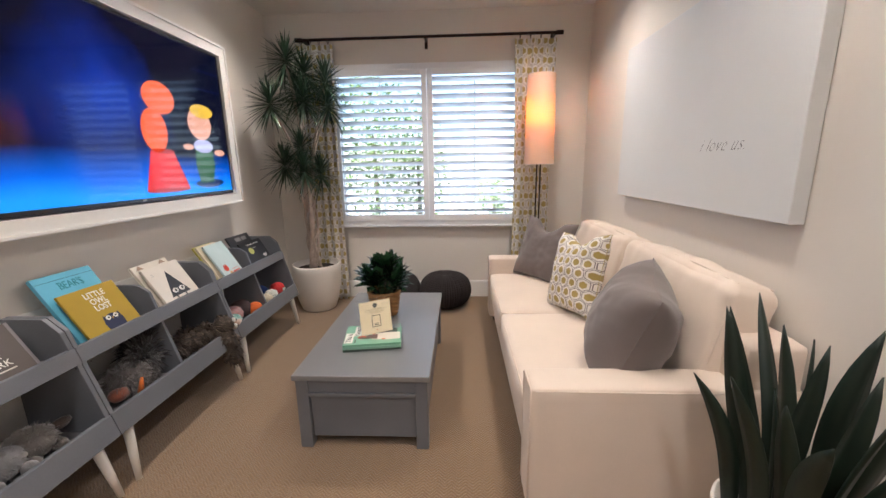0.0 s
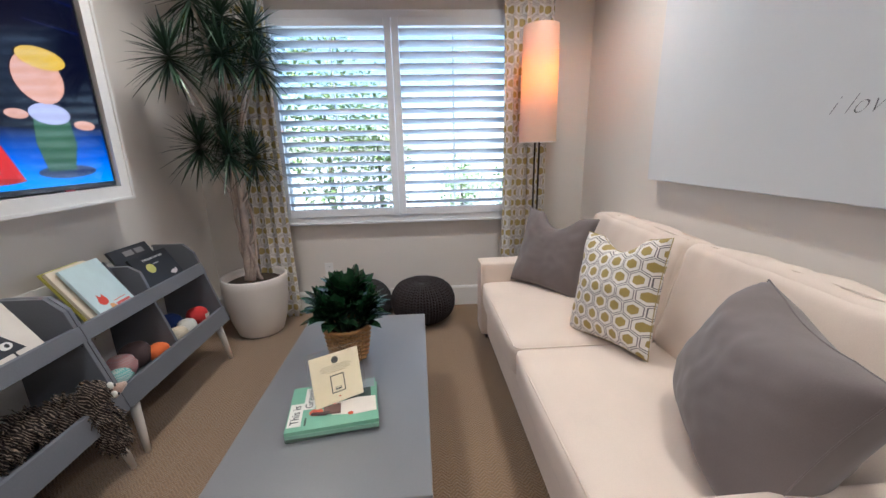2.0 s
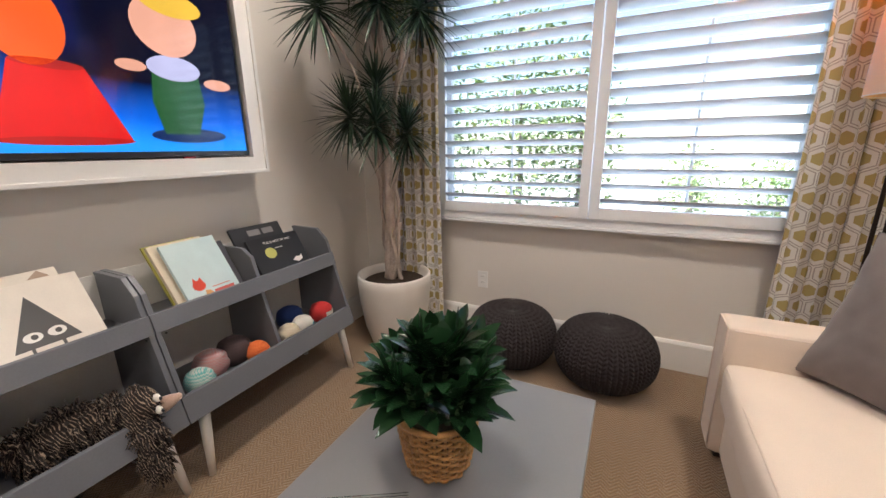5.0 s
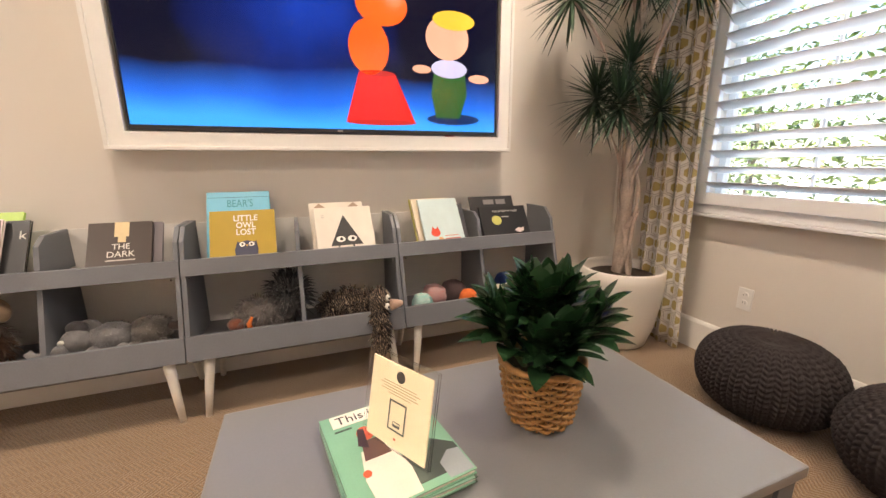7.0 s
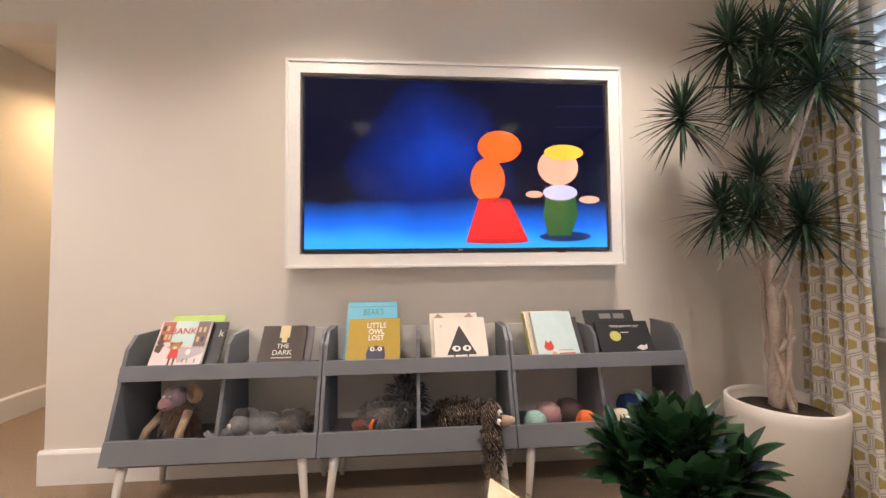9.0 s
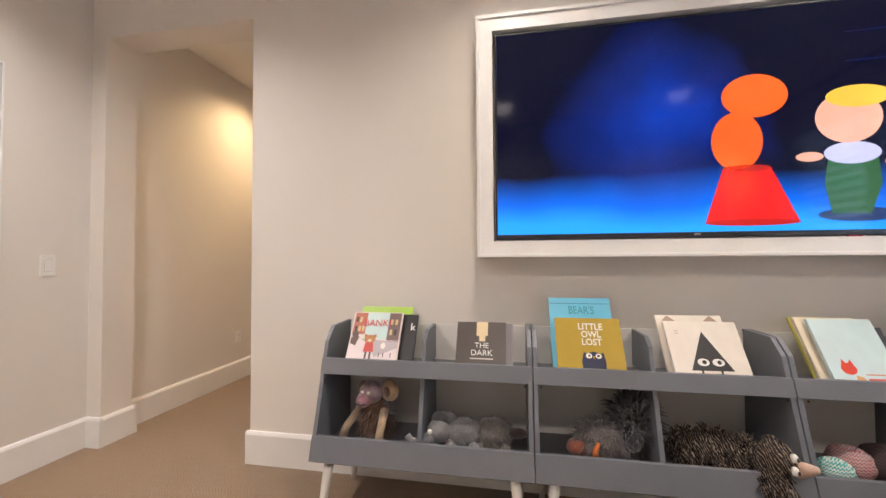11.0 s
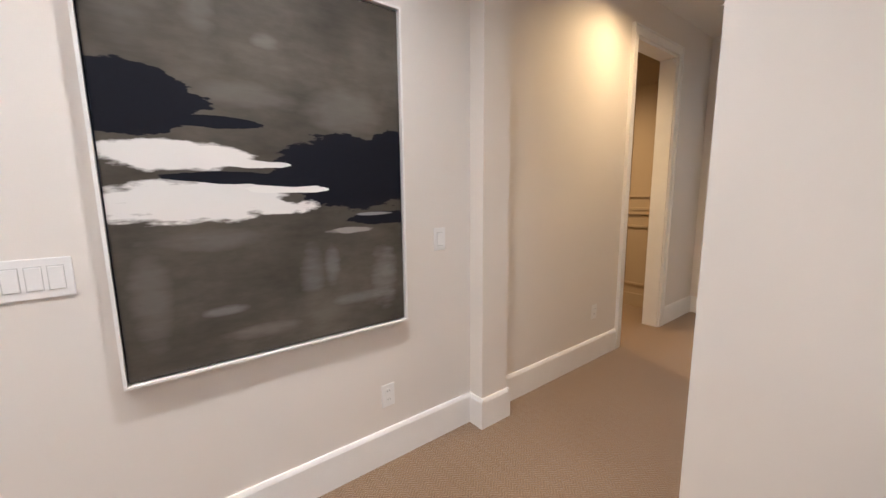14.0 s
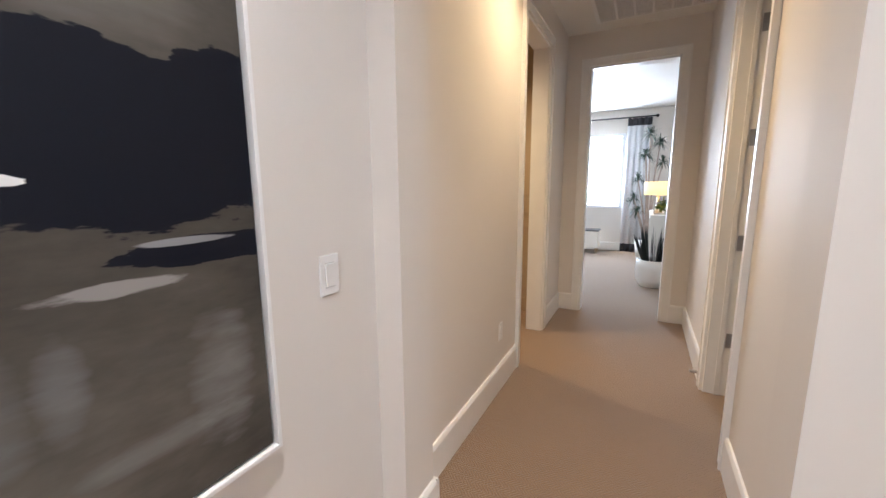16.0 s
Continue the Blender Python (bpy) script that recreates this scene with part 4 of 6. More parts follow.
hairs(b, rnd, (-0.02, 0.12, 0.15), (0.06, 0.06, 0.09), 700, 0.07, 0.0035, 1, -0.6)
tagged(part("plush_bird", b, [fur("grey_fluff", (0.11, 0.095, 0.09)), fur("black_fluff", (0.03, 0.028, 0.03)), ORANGEFELT, fur("rust_fluff", (0.22, 0.06, 0.03))], None, smooth=True), "fluffy grey and black plush bird with orange feet", "plush toy").matrix_world = pose(-1.45, 1.79, BIN)
STRIPE = Nodes("banded_feather")
sv = STRIPE.split(STRIPE.coord())
band = STRIPE.m("SINE", STRIPE.m("ADD", STRIPE.m("MULTIPLY", STRIPE.m("ADD", sv[1], STRIPE.m("ADD", sv[2], STRIPE.m("MULTIPLY", sv[0], 0.6))), 420), STRIPE.m("MULTIPLY", STRIPE.noise(STRIPE.coord(), 26, 1), 16)))
STRIPE = STRIPE.done(STRIPE.ramp(STRIPE.m("ADD", STRIPE.m("MULTIPLY", band, 0.5), STRIPE.noise(STRIPE.coord(), 90, 2)), (0.30, (0.014, 0.010, 0.009)), (0.80, (0.026, 0.018, 0.016)), (1.0, (0.34, 0.26, 0.19))), 0.9)
b = B().tube([(-0.03, -0.20, 0.06), (0.0, -0.10, 0.07), (0.01, 0.0, 0.085), (0.06, 0.09, 0.075), (0.13, 0.13, 0.10)], [0.035, 0.052, 0.055, 0.05, 0.045], 14, 0)
b.tube([(0.10, 0.11, 0.10), (0.165, 0.13, 0.05), (0.19, 0.135, -0.03), (0.185, 0.13, -0.075)], [0.04, 0.048, 0.046, 0.028], 12, 0).ball((0.15, 0.145, 0.118), (0.056, 0.070, 0.056), 14, 10, 0)
b.lathe([(0.0, -0.01), (0.027, 0.0), (0.020, 0.04), (0.010, 0.075), (0.0, 0.082)], 12, 1, pose(0.185, 0.200, 0.10, -82, 0, -14))
b.ball((0.200, 0.180, 0.140), 0.014, 10, 8, 2).ball((0.212, 0.172, 0.106), 0.014, 10, 8, 2).ball((0.213, 0.185, 0.140), 0.006, 8, 6, 3).ball((0.225, 0.177, 0.106), 0.006, 8, 6, 3)
for c, r, k in (((-0.02, -0.15, 0.065), (0.05, 0.07, 0.05), 500), ((0.0, -0.03, 0.08), (0.055, 0.07, 0.055), 500), ((0.06, 0.08, 0.085), (0.05, 0.06, 0.05), 400), ((0.15, 0.145, 0.12), (0.05, 0.045, 0.05), 350), ((0.175, 0.13, 0.02), (0.045, 0.045, 0.055), 350), ((0.188, 0.13, -0.05), (0.04, 0.04, 0.045), 300)):
    hairs(b, rnd, c, r, int(k * 0.8), 0.024 if c[0] == 0.15 else 0.042, 0.0065, 0, 0.5)
tagged(part("plush_feather_animal", b, [STRIPE, fur("pinkish_snout", (0.50, 0.34, 0.26), 0.1), WHITEINK, INK], None, smooth=True), "banded brown feathery plush animal hanging over the bookshelf rail", "plush toy").matrix_world = pose(-1.44, 2.212, BIN) @ Matrix.Diagonal((1.0, 0.74, 1.08, 1.0))


def knit(name, ca, cb, thick=0.5):
    n = Nodes(name)
    s = n.split(n.coord())
    w = n.m("SINE", n.m("ADD", n.m("MULTIPLY", s[2], 620), n.m("MULTIPLY", n.m("SINE", n.m("MULTIPLY", n.m("ADD", s[0], s[1]), 500)), 1.6)))
    f = n.m("ADD", n.m("MULTIPLY", w, 0.35), n.noise(n.coord(), 25, 2))
    n.bump(w, 0.6, 0.003)
    return n.done(n.ramp(f, (0.3, ca), (0.7, cb)), 0.95)


def knit_ball(label, y, x, r, ca, cb, patch=None, spin=0):
    b = B().ball((0, 0, r * 0.92), (r, r * 1.02, r * 0.95), 20, 14, 0, rough=0.10)
    mats = [knit("knit_yarn", ca, cb)]
    if patch:
        mats.append(knit("knit_patch", shade(patch, 0.85), patch))
        k = 20
        for q in range(len(b.s)):
            if (q % k) in (0, 1, 2, 3, 4, 5, 6) and 5 < q // k < 14:
                b.s[q] = 1
    tagged(part("knitted_ball", b, mats, None, smooth=True), label, "knitted toy", "knitted balls in the bin").matrix_world = pose(x, y, BIN, 0, 0, spin)


knit_ball("teal and white knitted ball in the bookshelf bin", 2.555, -1.375, 0.055, (0.60, 0.62, 0.58), (0.10, 0.42, 0.40))
knit_ball("pink and grey knitted ball in the bookshelf bin", 2.64, -1.43, 0.068, (0.46, 0.17, 0.18), (0.42, 0.34, 0.33))
knit_ball("dark brown knitted ball in the bookshelf bin", 2.755, -1.44, 0.072, (0.055, 0.035, 0.038), (0.085, 0.055, 0.055))
knit_ball("orange knitted ball with a white patch in the bookshelf bin", 2.815, -1.365, 0.052, (0.70, 0.13, 0.03), (0.80, 0.20, 0.05), (0.75, 0.70, 0.62), -25)
knit_ball("cream ribbed knitted ball in the bookshelf bin", 3.005, -1.375, 0.052, (0.62, 0.52, 0.36), (0.72, 0.66, 0.54))
knit_ball("white knitted ball with a teal patch in the bookshelf bin", 3.10, -1.38, 0.055, (0.66, 0.64, 0.58), (0.74, 0.72, 0.68), (0.05, 0.40, 0.48), 20)
knit_ball("navy blue knitted ball in the bookshelf bin", 3.115, -1.485, 0.07, (0.012, 0.03, 0.13), (0.02, 0.05, 0.20))
knit_ball("red knitted ball with a white patch in the bookshelf bin", 3.255, -1.40, 0.062, (0.55, 0.03, 0.03), (0.68, 0.05, 0.05), (0.72, 0.68, 0.62), -20)

# ---- coffee table and what stands on it ----
tx0, tx1, ty0, ty1, TOP = -0.617, 0.050, 1.760, 2.998, 0.402
table = thing("coffee_table", "grey painted rectangular coffee table with square legs and a panelled base", "coffee table", pose(tx0, ty0, 0))
W_, L_ = tx1 - tx0, ty1 - ty0
TABLETOP = simple("grey_table_top_paint", (0.185, 0.185, 0.193), 0.32, vary=0.07, scale=2.5, grain=220, bump=0.04, Coat_Weight=1.0, Coat_Roughness=0.30)
part("tabletop", B().box((0, 0, TOP - 0.028), (W_, L_, TOP)), TABLETOP, table, bevel=0.004)
for lx in (0.012, W_ - 0.072):
    for ly in (0.012, L_ - 0.072):
        part("leg", B().box((lx, ly, 0), (lx + 0.06, ly + 0.06, TOP - 0.028)), GREY, table, bevel=0.003)
for a, c in (((0.072, 0.02, 0.30), (W_ - 0.072, 0.04, TOP - 0.028)), ((0.072, L_ - 0.04, 0.30), (W_ - 0.072, L_ - 0.02, TOP - 0.028)), ((0.02, 0.072, 0.30), (0.04, L_ - 0.072, TOP - 0.028)), ((W_ - 0.04, 0.072, 0.30), (W_ - 0.02, L_ - 0.072, TOP - 0.028))):
    part("apron", B().box(a, c), GREY, table, bevel=0.002)
for a, c in (((0.072, 0.010, 0.285), (W_ - 0.072, 0.036, 0.305)), ((0.072, L_ - 0.036, 0.285), (W_ - 0.072, L_ - 0.010, 0.305))):
    part("rail", B().box(a, c), GREY, table, bevel=0.003)
for a, c in (((0.076, 0.030, 0.055), (W_ - 0.076, 0.048, 0.283)), ((0.076, L_ - 0.048, 0.055), (W_ - 0.076, L_ - 0.03, 0.283)), ((0.030, 0.076, 0.055), (0.048, L_ - 0.076, 0.298)), ((W_ - 0.048, 0.076, 0.055), (W_ - 0.03, L_ - 0.076, 0.298))):
    part("base_panel", B().box(a, c), GREY, table, bevel=0.002)
GREEN = (0.20, 0.42, 0.29)
BW, BH, BT = 0.25, 0.312, 0.0135
for i, (cov, dy) in enumerate((((0.07, 0.11, 0.08), 1.0), ((0.22, 0.40, 0.30), -1.5), (GREEN, 0.0))):
    th = thing("table_book", ("dark green", "pale green", "green illustrated")[i] + " hardback book in the stack on the coffee table", "book", pose(-0.436, 2.000, TOP + i * BT, 0, 0, 9 + dy), "books on the coffee table")
    part("front_cover", B().box((0, 0, BT - 0.0022), (BH, BW, BT - 0.0002)), paper(cov), th, bevel=0.0006)
    part("pages", B().box((0.004, 0.003, 0.002), (BH - 0.004, BW - 0.004, BT - 0.0022)), PAGES, th, "cream page edges")
    part("back_cover", B().box((0, 0, 0), (BH, BW, 0.002)), paper(cov), th)
    part("spine", B().box((0, -0.003, 0), (BH, 0, BT)), paper(cov), th)
gb = th
up = Matrix(((0, 0, -1, BH), (0, 1, 0, 0), (1, 0, 0, BT), (0, 0, 0, 1)))


def plate(outline, color, layer=0, name="printed_shape"):
    b = flat(outline, 0.0001 + 0.0005 * layer, 0.0004)
    b.v = [tuple(up @ Vector(p)) for p in b.v]
    return part(name, b, paper(color), gb)


plate([(0.10, 0.02), (0.13, 0.11), (0.17, 0.15), (0.20, 0.13), (0.246, 0.09), (0.246, 0.02)], (0.05, 0.07, 0.06))
plate([(0.19, 0.05), (0.22, 0.075), (0.246, 0.07), (0.246, 0.004), (0.19, 0.004)], (0.30, 0.34, 0.36), 1)
plate([(0.045, 0.004), (0.13, 0.004), (0.135, 0.07), (0.12, 0.16), (0.055, 0.16), (0.04, 0.08)], (0.72, 0.66, 0.58), 1)
plate([(0.055, 0.13), (0.115, 0.13), (0.105, 0.19), (0.065, 0.19)], (0.13, 0.07, 0.06), 2)
plate([(0.075, 0.165), (0.082, 0.23), (0.068, 0.235), (0.055, 0.18)], (0.05, 0.035, 0.035), 3)
plate(oval(0.082, 0.215, 0.020, 0.024), (0.55, 0.10, 0.05), 2)
plate(oval(0.205, 0.185, 0.024, 0.026), (0.55, 0.08, 0.04), 1)
plate(oval(0.125, 0.155, 0.012, 0.010), (0.60, 0.10, 0.04), 3)
plate(oval(0.048, 0.095, 0.009, 0.010), (0.60, 0.10, 0.04), 3)
plate(rect(0.02, 0.262, 0.145, 0.308), (0.74, 0.72, 0.66), 1)
plate(rect(0.105, 0.222, 0.235, 0.262), (0.74, 0.72, 0.66), 1)
plate(rect(0.02, 0.246, 0.06, 0.252), (0.05, 0.08, 0.06), 0, "unreadable_line")
for body, yy, zz in (("This is", 0.082, 0.284), ("Greece", 0.170, 0.242)):
    o = text_mesh("lettering", body, 0.040, INK, gb, Matrix.Identity(4))
    o.matrix_local = pose(BH - zz, yy, BT + 0.0012, 0, 0, 90)
sign = thing("acrylic_sign_holder", "clear acrylic sign holder with cream card on the books", "sign", pose(-0.276, 2.147, TOP + 3 * BT + 0.0025, 0, 0, -60) @ pose(0, 0, 0, 0, -11, 0))
ACRYLIC = Nodes("clear_acrylic").done((0.97, 0.98, 0.98), 0.02, Transmission_Weight=1.0, IOR=1.3)
for xx in (-0.004, 0.003):
    part("acrylic_sheet", B().box((xx, -0.102, 0.0), (xx + 0.002, 0.102, 0.205)), ACRYLIC, sign, "clear acrylic sheet", 0.0005).visible_shadow = False
CARD = simple("cream_card", (0.72, 0.61, 0.42), 0.7, vary=0.05)
part("card", B().box((-0.0015, -0.090, 0.004), (0.0025, 0.090, 0.188)), CARD, sign, "cream printed card")
part("foot", B().box((-0.05, -0.102, 0.0), (-0.004, 0.102, 0.002), 0, pose(0, 0, 0.001, 0, -14, 0)), ACRYLIC, sign).visible_shadow = False
for yy, zz, ww, hh_ in ((0, 0.143, 0.10, 0.0022), (0, 0.137, 0.12, 0.0022), (0, 0.131, 0.10, 0.0022), (0, 0.125, 0.11, 0.0022), (0, 0.119, 0.07, 0.0022)):
    part("unreadable_line", flat(rect(yy - ww / 2, zz, yy + ww / 2, zz + hh_), 0.0026, 0.0003), paper((0.36, 0.28, 0.16)), sign)
part("printed_emblem", flat(oval(0, 0.163, 0.013, 0.013), 0.0026, 0.0003), paper((0.05, 0.05, 0.045)), sign)
b = B()
for a in ((-0.026, 0.040, 0.026, 0.044), (-0.026, 0.104, 0.026, 0.108), (-0.026, 0.044, -0.022, 0.104), (0.022, 0.044, 0.026, 0.104), (-0.011, 0.05, 0.011, 0.056), (-0.011, 0.060, 0.011, 0.062), (-0.011, 0.05, -0.009, 0.062), (0.009, 0.05, 0.011, 0.062)):
    q = flat(rect(*a), 0.0026, 0.0003)
    b.add(q.v, q.f)
part("printed_frame", b, paper((0.05, 0.05, 0.045)), sign)
part("printed_mark", flat(oval(0.0, 0.024, 0.004, 0.003), 0.0026, 0.0003), paper((0.5, 0.1, 0.05)), sign)

# ---- plants ----


def leaf_material(name, dark, light, edge=None, gloss=0.28):
    n = Nodes(name)
    v = n.coord()
    f = n.m("ADD", n.m("MULTIPLY", n.noise(v, 9, 2), 0.6), n.m("MULTIPLY", n.add("NewGeometry", out=8), 0.4))
    n.bump(n.noise(v, 160, 2), 0.15, 0.002)
    return n.done(n.ramp(f, (0.25, dark), (0.75, light)), gloss, Subsurface_Weight=0.0)


BROAD = leaf_material("glossy_broad_leaf", (0.008, 0.028, 0.012), (0.024, 0.066, 0.026), gloss=0.2)
BLADE = leaf_material("narrow_dracaena_leaf", (0.010, 0.028, 0.016), (0.034, 0.075, 0.036), gloss=0.42)
SNAKE = leaf_material("snake_plant_leaf", (0.003, 0.009, 0.006), (0.008, 0.020, 0.010), gloss=0.5)
SOIL = simple("potting_soil", (0.045, 0.03, 0.02), 0.95, vary=0.4, scale=60, bump=0.8)
WICKER = simple("brown_wicker", (0.36, 0.185, 0.062), 0.45, vary=0.4, scale=25, grain=200, bump=0.2)
plant = thing("basket_plant", "bushy glossy green houseplant in a brown wicker basket", "houseplant", pose(-0.312, 2.545, TOP) @ Matrix.Scale(1.05, 4))
b = B()
rows = 15
for j in range(rows):
    z = 0.012 + j * 0.0098
    r = 0.072 + 0.026 * (z / 0.16) ** 0.8
    pts = [((r + 0.006 * math.sin(12 * a + math.pi * j)) * math.cos(a), (r + 0.006 * math.sin(12 * a + math.pi * j)) * math.sin(a), z + 0.001 * math.sin(5 * a + j)) for a in [2 * math.pi * k / 72 for k in range(73)]]
    b.tube(pts, 0.0046, 6)
part("basket_weave", b, WICKER, plant, "woven brown wicker strands", smooth=True)
stake = None
for k in range(24):
    a = 2 * math.pi * (k + 0.5) / 24
    if stake is None:
        stake = part("stake", B().tube([(0.072, 0, 0.005), (0.087, 0, 0.08), (0.098, 0, 0.162)], 0.0035, 5), WICKER, plant)
        ob = stake
    else:
        ob = new("stake", stake.data)
        ob.parent = plant
    ob.matrix_local = pose(0, 0, 0, 0, 0, math.degrees(a))
part("basket_rim", B().tube([(0.099 * math.cos(a), 0.099 * math.sin(a), 0.160 + 0.002 * math.sin(20 * a)) for a in [2 * math.pi * k / 48 for k in range(49)]], 0.008, 8), WICKER, plant, smooth=True)
part("soil", B().lathe([(0.0, 0.0), (0.07, 0.004), (0.09, 0.14), (0.0, 0.148)], 20), SOIL, plant)
rnd = random.Random(21)
stems = B()
for s_ in range(13):
    a = 2 * math.pi * s_ / (8 if s_ < 8 else 4.3) + rnd.uniform(-0.3, 0.3)
    rad = 0.115 * (0.45 if s_ > 7 else 1) * rnd.uniform(0.8, 1.15)
    h = rnd.uniform(0.255, 0.30) + (0.06 if s_ > 7 else 0)
    tip = Vector((rad * math.cos(a), rad * math.sin(a), h))
    stems.tube([(0.3 * tip.x, 0.3 * tip.y, 0.13), (0.8 * tip.x, 0.8 * tip.y, h * 0.75), tip], 0.007, 6)
    lean = Vector((tip.x * 3.0, tip.y * 3.0, 1)).normalized()
    for k in range(20):
        f = k / 19
        base = tip - lean * (0.095 * (1 - f))
        az = k * 2.4 + s_
        side = Vector((math.cos(az), math.sin(az), 0))
        el = 0.62 + 0.62 * f ** 1.5
        d = (side * math.cos(el) + lean * math.sin(el) + Vector((tip.x, tip.y, 0)) * 1.2).normalized()
        L = rnd.uniform(0.10, 0.14) * (1.08 - 0.35 * f)
        w = rnd.uniform(0.026, 0.036)
        droop = 0.34 * (1 - 0.7 * f)
        spine, ws = [], []
        for q in range(6):
            t = q / 5
            spine.append(base + d * L * t - Vector((0, 0, droop * L * t * t)))
            ws.append(w * (0.45 + 1.5 * t - 1.9 * t * t) if t < 1 else 0.0006)
        part("leaf", B().ribbon(spine, ws, Vector((0, 0, 1)) + 0.3 * side, 0.28), BROAD, plant, smooth=True)
part("stem", stems, simple("green_stem", (0.05, 0.09, 0.03), 0.6), plant)

CERAMIC = simple("matt_white_ceramic", (0.74, 0.70, 0.65), 0.45, vary=0.04, scale=5)
tree = thing("dracaena_plant", "tall spiky dracaena plant in a matt white pot in the corner", "potted plant", pose(-1.225, 3.735, 0))
part("pot", B().lathe([(0.0, 0.0), (0.15, 0.0), (0.165, 0.012), (0.198, 0.12), (0.222, 0.27), (0.232, 0.40), (0.232, 0.452), (0.226, 0.460), (0.216, 0.458), (0.212, 0.44), (0.208, 0.40), (0.0, 0.395)], 48), CERAMIC, tree, "matt white tapered pot", smooth=True)
part("soil", B().lathe([(0.0, 0.395), (0.206, 0.398), (0.18, 0.412), (0.0, 0.418)], 24), SOIL, tree)
TRUNK = simple("pale_grey_bark", (0.47, 0.385, 0.325), 0.85, vary=0.3, scale=14, grain=90, bump=0.7)
HEADS = [(-0.06, -0.14, 2.30), (-0.07, 0.04, 2.08), (-0.12, -0.37, 1.92), (0.23, 0.0, 1.96), (-0.15, -0.15, 1.43), (0.10, 0.05, 1.35), (0.21, 0.04, 2.16), (0.06, -0.12, 1.99), (-0.03, -0.05, 1.57), (0.05, -0.03, 2.22), (0.02, -0.14, 1.38)]
rnd = random.Random(5)
for hx, hy, hz in HEADS:
    bx, by = rnd.uniform(-0.075, 0.03), rnd.uniform(-0.04, 0.05)
    pts, rs = [], []
    r0 = rnd.uniform(0.020, 0.031) if hz > 2.0 else rnd.uniform(0.011, 0.016)
    for q in range(25):
        t = q / 24
        wob = 0.035 * math.sin(5 * t + hx * 20) * (1 - t) + 0.006 * math.sin(23 * t + hy * 50)
        pts.append((bx + (hx - bx) * t ** 3.2 + wob, by + (hy - by) * t ** 3.2 + 0.025 * math.sin(7 * t + hy * 30) * (1 - t), 0.40 + (hz - 0.46) * t))
        rs.append(r0 * (1 - 0.6 * t) * (1 + 0.16 * math.sin(31 * t + hx * 9) + rnd.uniform(-0.09, 0.09)))
    trunk = B().tube(pts, rs, 10)
    for q in (4, 9, 13):
        if r0 > 0.018 and rnd.random() < 0.8:
            az = rnd.uniform(0, 6.28)
            p0 = Vector(pts[q])
            out = Vector((math.cos(az), math.sin(az), 0.9))
            trunk.tube([p0, p0 + out * 0.04, p0 + out * 0.06 + Vector((0, 0, 0.03))], [rs[q] * 0.75, rs[q] * 0.65, rs[q] * 0.55], 8)
    part("trunk", trunk, TRUNK, tree, "pale grey bare trunk", smooth=True)
    b = B()
    c = Vector((hx, hy, hz - 0.03))
    for k in range(115):
        az = k * 2.39996 + rnd.uniform(-0.2, 0.2)
        f = k / 114
        el = -0.80 + 2.15 * f + rnd.uniform(-0.15, 0.15)
        d = Vector((math.cos(az) * math.cos(el), math.sin(az) * math.cos(el), math.sin(el)))
        L = rnd.uniform(0.20, 0.315) * (1 - 0.25 * f)
        base = c + Vector((0, 0, 0.08 * (f - 0.5)))
        spine, ws = [], []
        for q in range(5):
            t = q / 4
            p_ = base + d * L * t - Vector((0, 0, 0.17 * L * t * t * (1.2 - 0.8 * f)))
            over = max(0.0, -1.62 - (p_.x - 1.225))
            p_.x += over
            p_.y = min(p_.y, 0.24)
            spine.append(p_)
            ws.append(0.0088 * (0.75 + 0.7 * t - 1.35 * t * t) if q < 4 else 0.0004)
        b.ribbon(spine, ws, (0.01, 0.02, 1), 0.35)
    part("leaf_rosette", b, BLADE, tree, "spiky dark green leaves")

snake = thing("snake_plant", "dark green snake plant in a pale pot beside the sofa", "potted plant", pose(1.09, 1.06, 0))
part("pot", B().lathe([(0.0, 0.0), (0.13, 0.0), (0.14, 0.01), (0.155, 0.23), (0.162, 0.385), (0.160, 0.398), (0.150, 0.398), (0.145, 0.365), (0.0, 0.36)], 40), CERAMIC, snake, "matt pale pot", smooth=True)
part("soil", B().lathe([(0.0, 0.355), (0.143, 0.360), (0.0, 0.370)], 24), SOIL, snake)
rnd = random.Random(3)
for k in range(17):
    az = k * 2.4 + 0.5
    r = 0.015 + 0.095 * math.sqrt(k / 17)
    base = Vector((r * math.cos(az), r * math.sin(az), 0.345))
    out = Vector((math.cos(az), math.sin(az), 0)) * (0.06 + 0.40 * (k / 17)) * rnd.uniform(0.7, 1.15)
    L = rnd.uniform(0.45, 0.67) * (1.0 - 0.12 * k / 17)
    w = rnd.uniform(0.029, 0.040)
    fa = rnd.uniform(0, math.pi)
    sway = rnd.uniform(-0.5, 0.5)
    spine, ws = [], []
    for q in range(12):
        t = q / 11
        spine.append(base + Vector((0, 0, L * t)) + out * L * (0.35 * t + 0.65 * t * t) + Vector((math.cos(fa), math.sin(fa), 0)) * 0.014 * math.sin(4 * t + k + sway))
        ws.append(w * (0.50 + 1.15 * t - 0.95 * t ** 2 - 0.70 * t ** 5) if q < 11 else 0.0008)
    ob = part("leaf", B().ribbon(spine, ws, (math.sin(fa), -math.cos(fa), 0.15), 0.35), SNAKE, snake, smooth=True)
    sol = ob.modifiers.new("thick", "SOLIDIFY")
    sol.thickness = 0.004

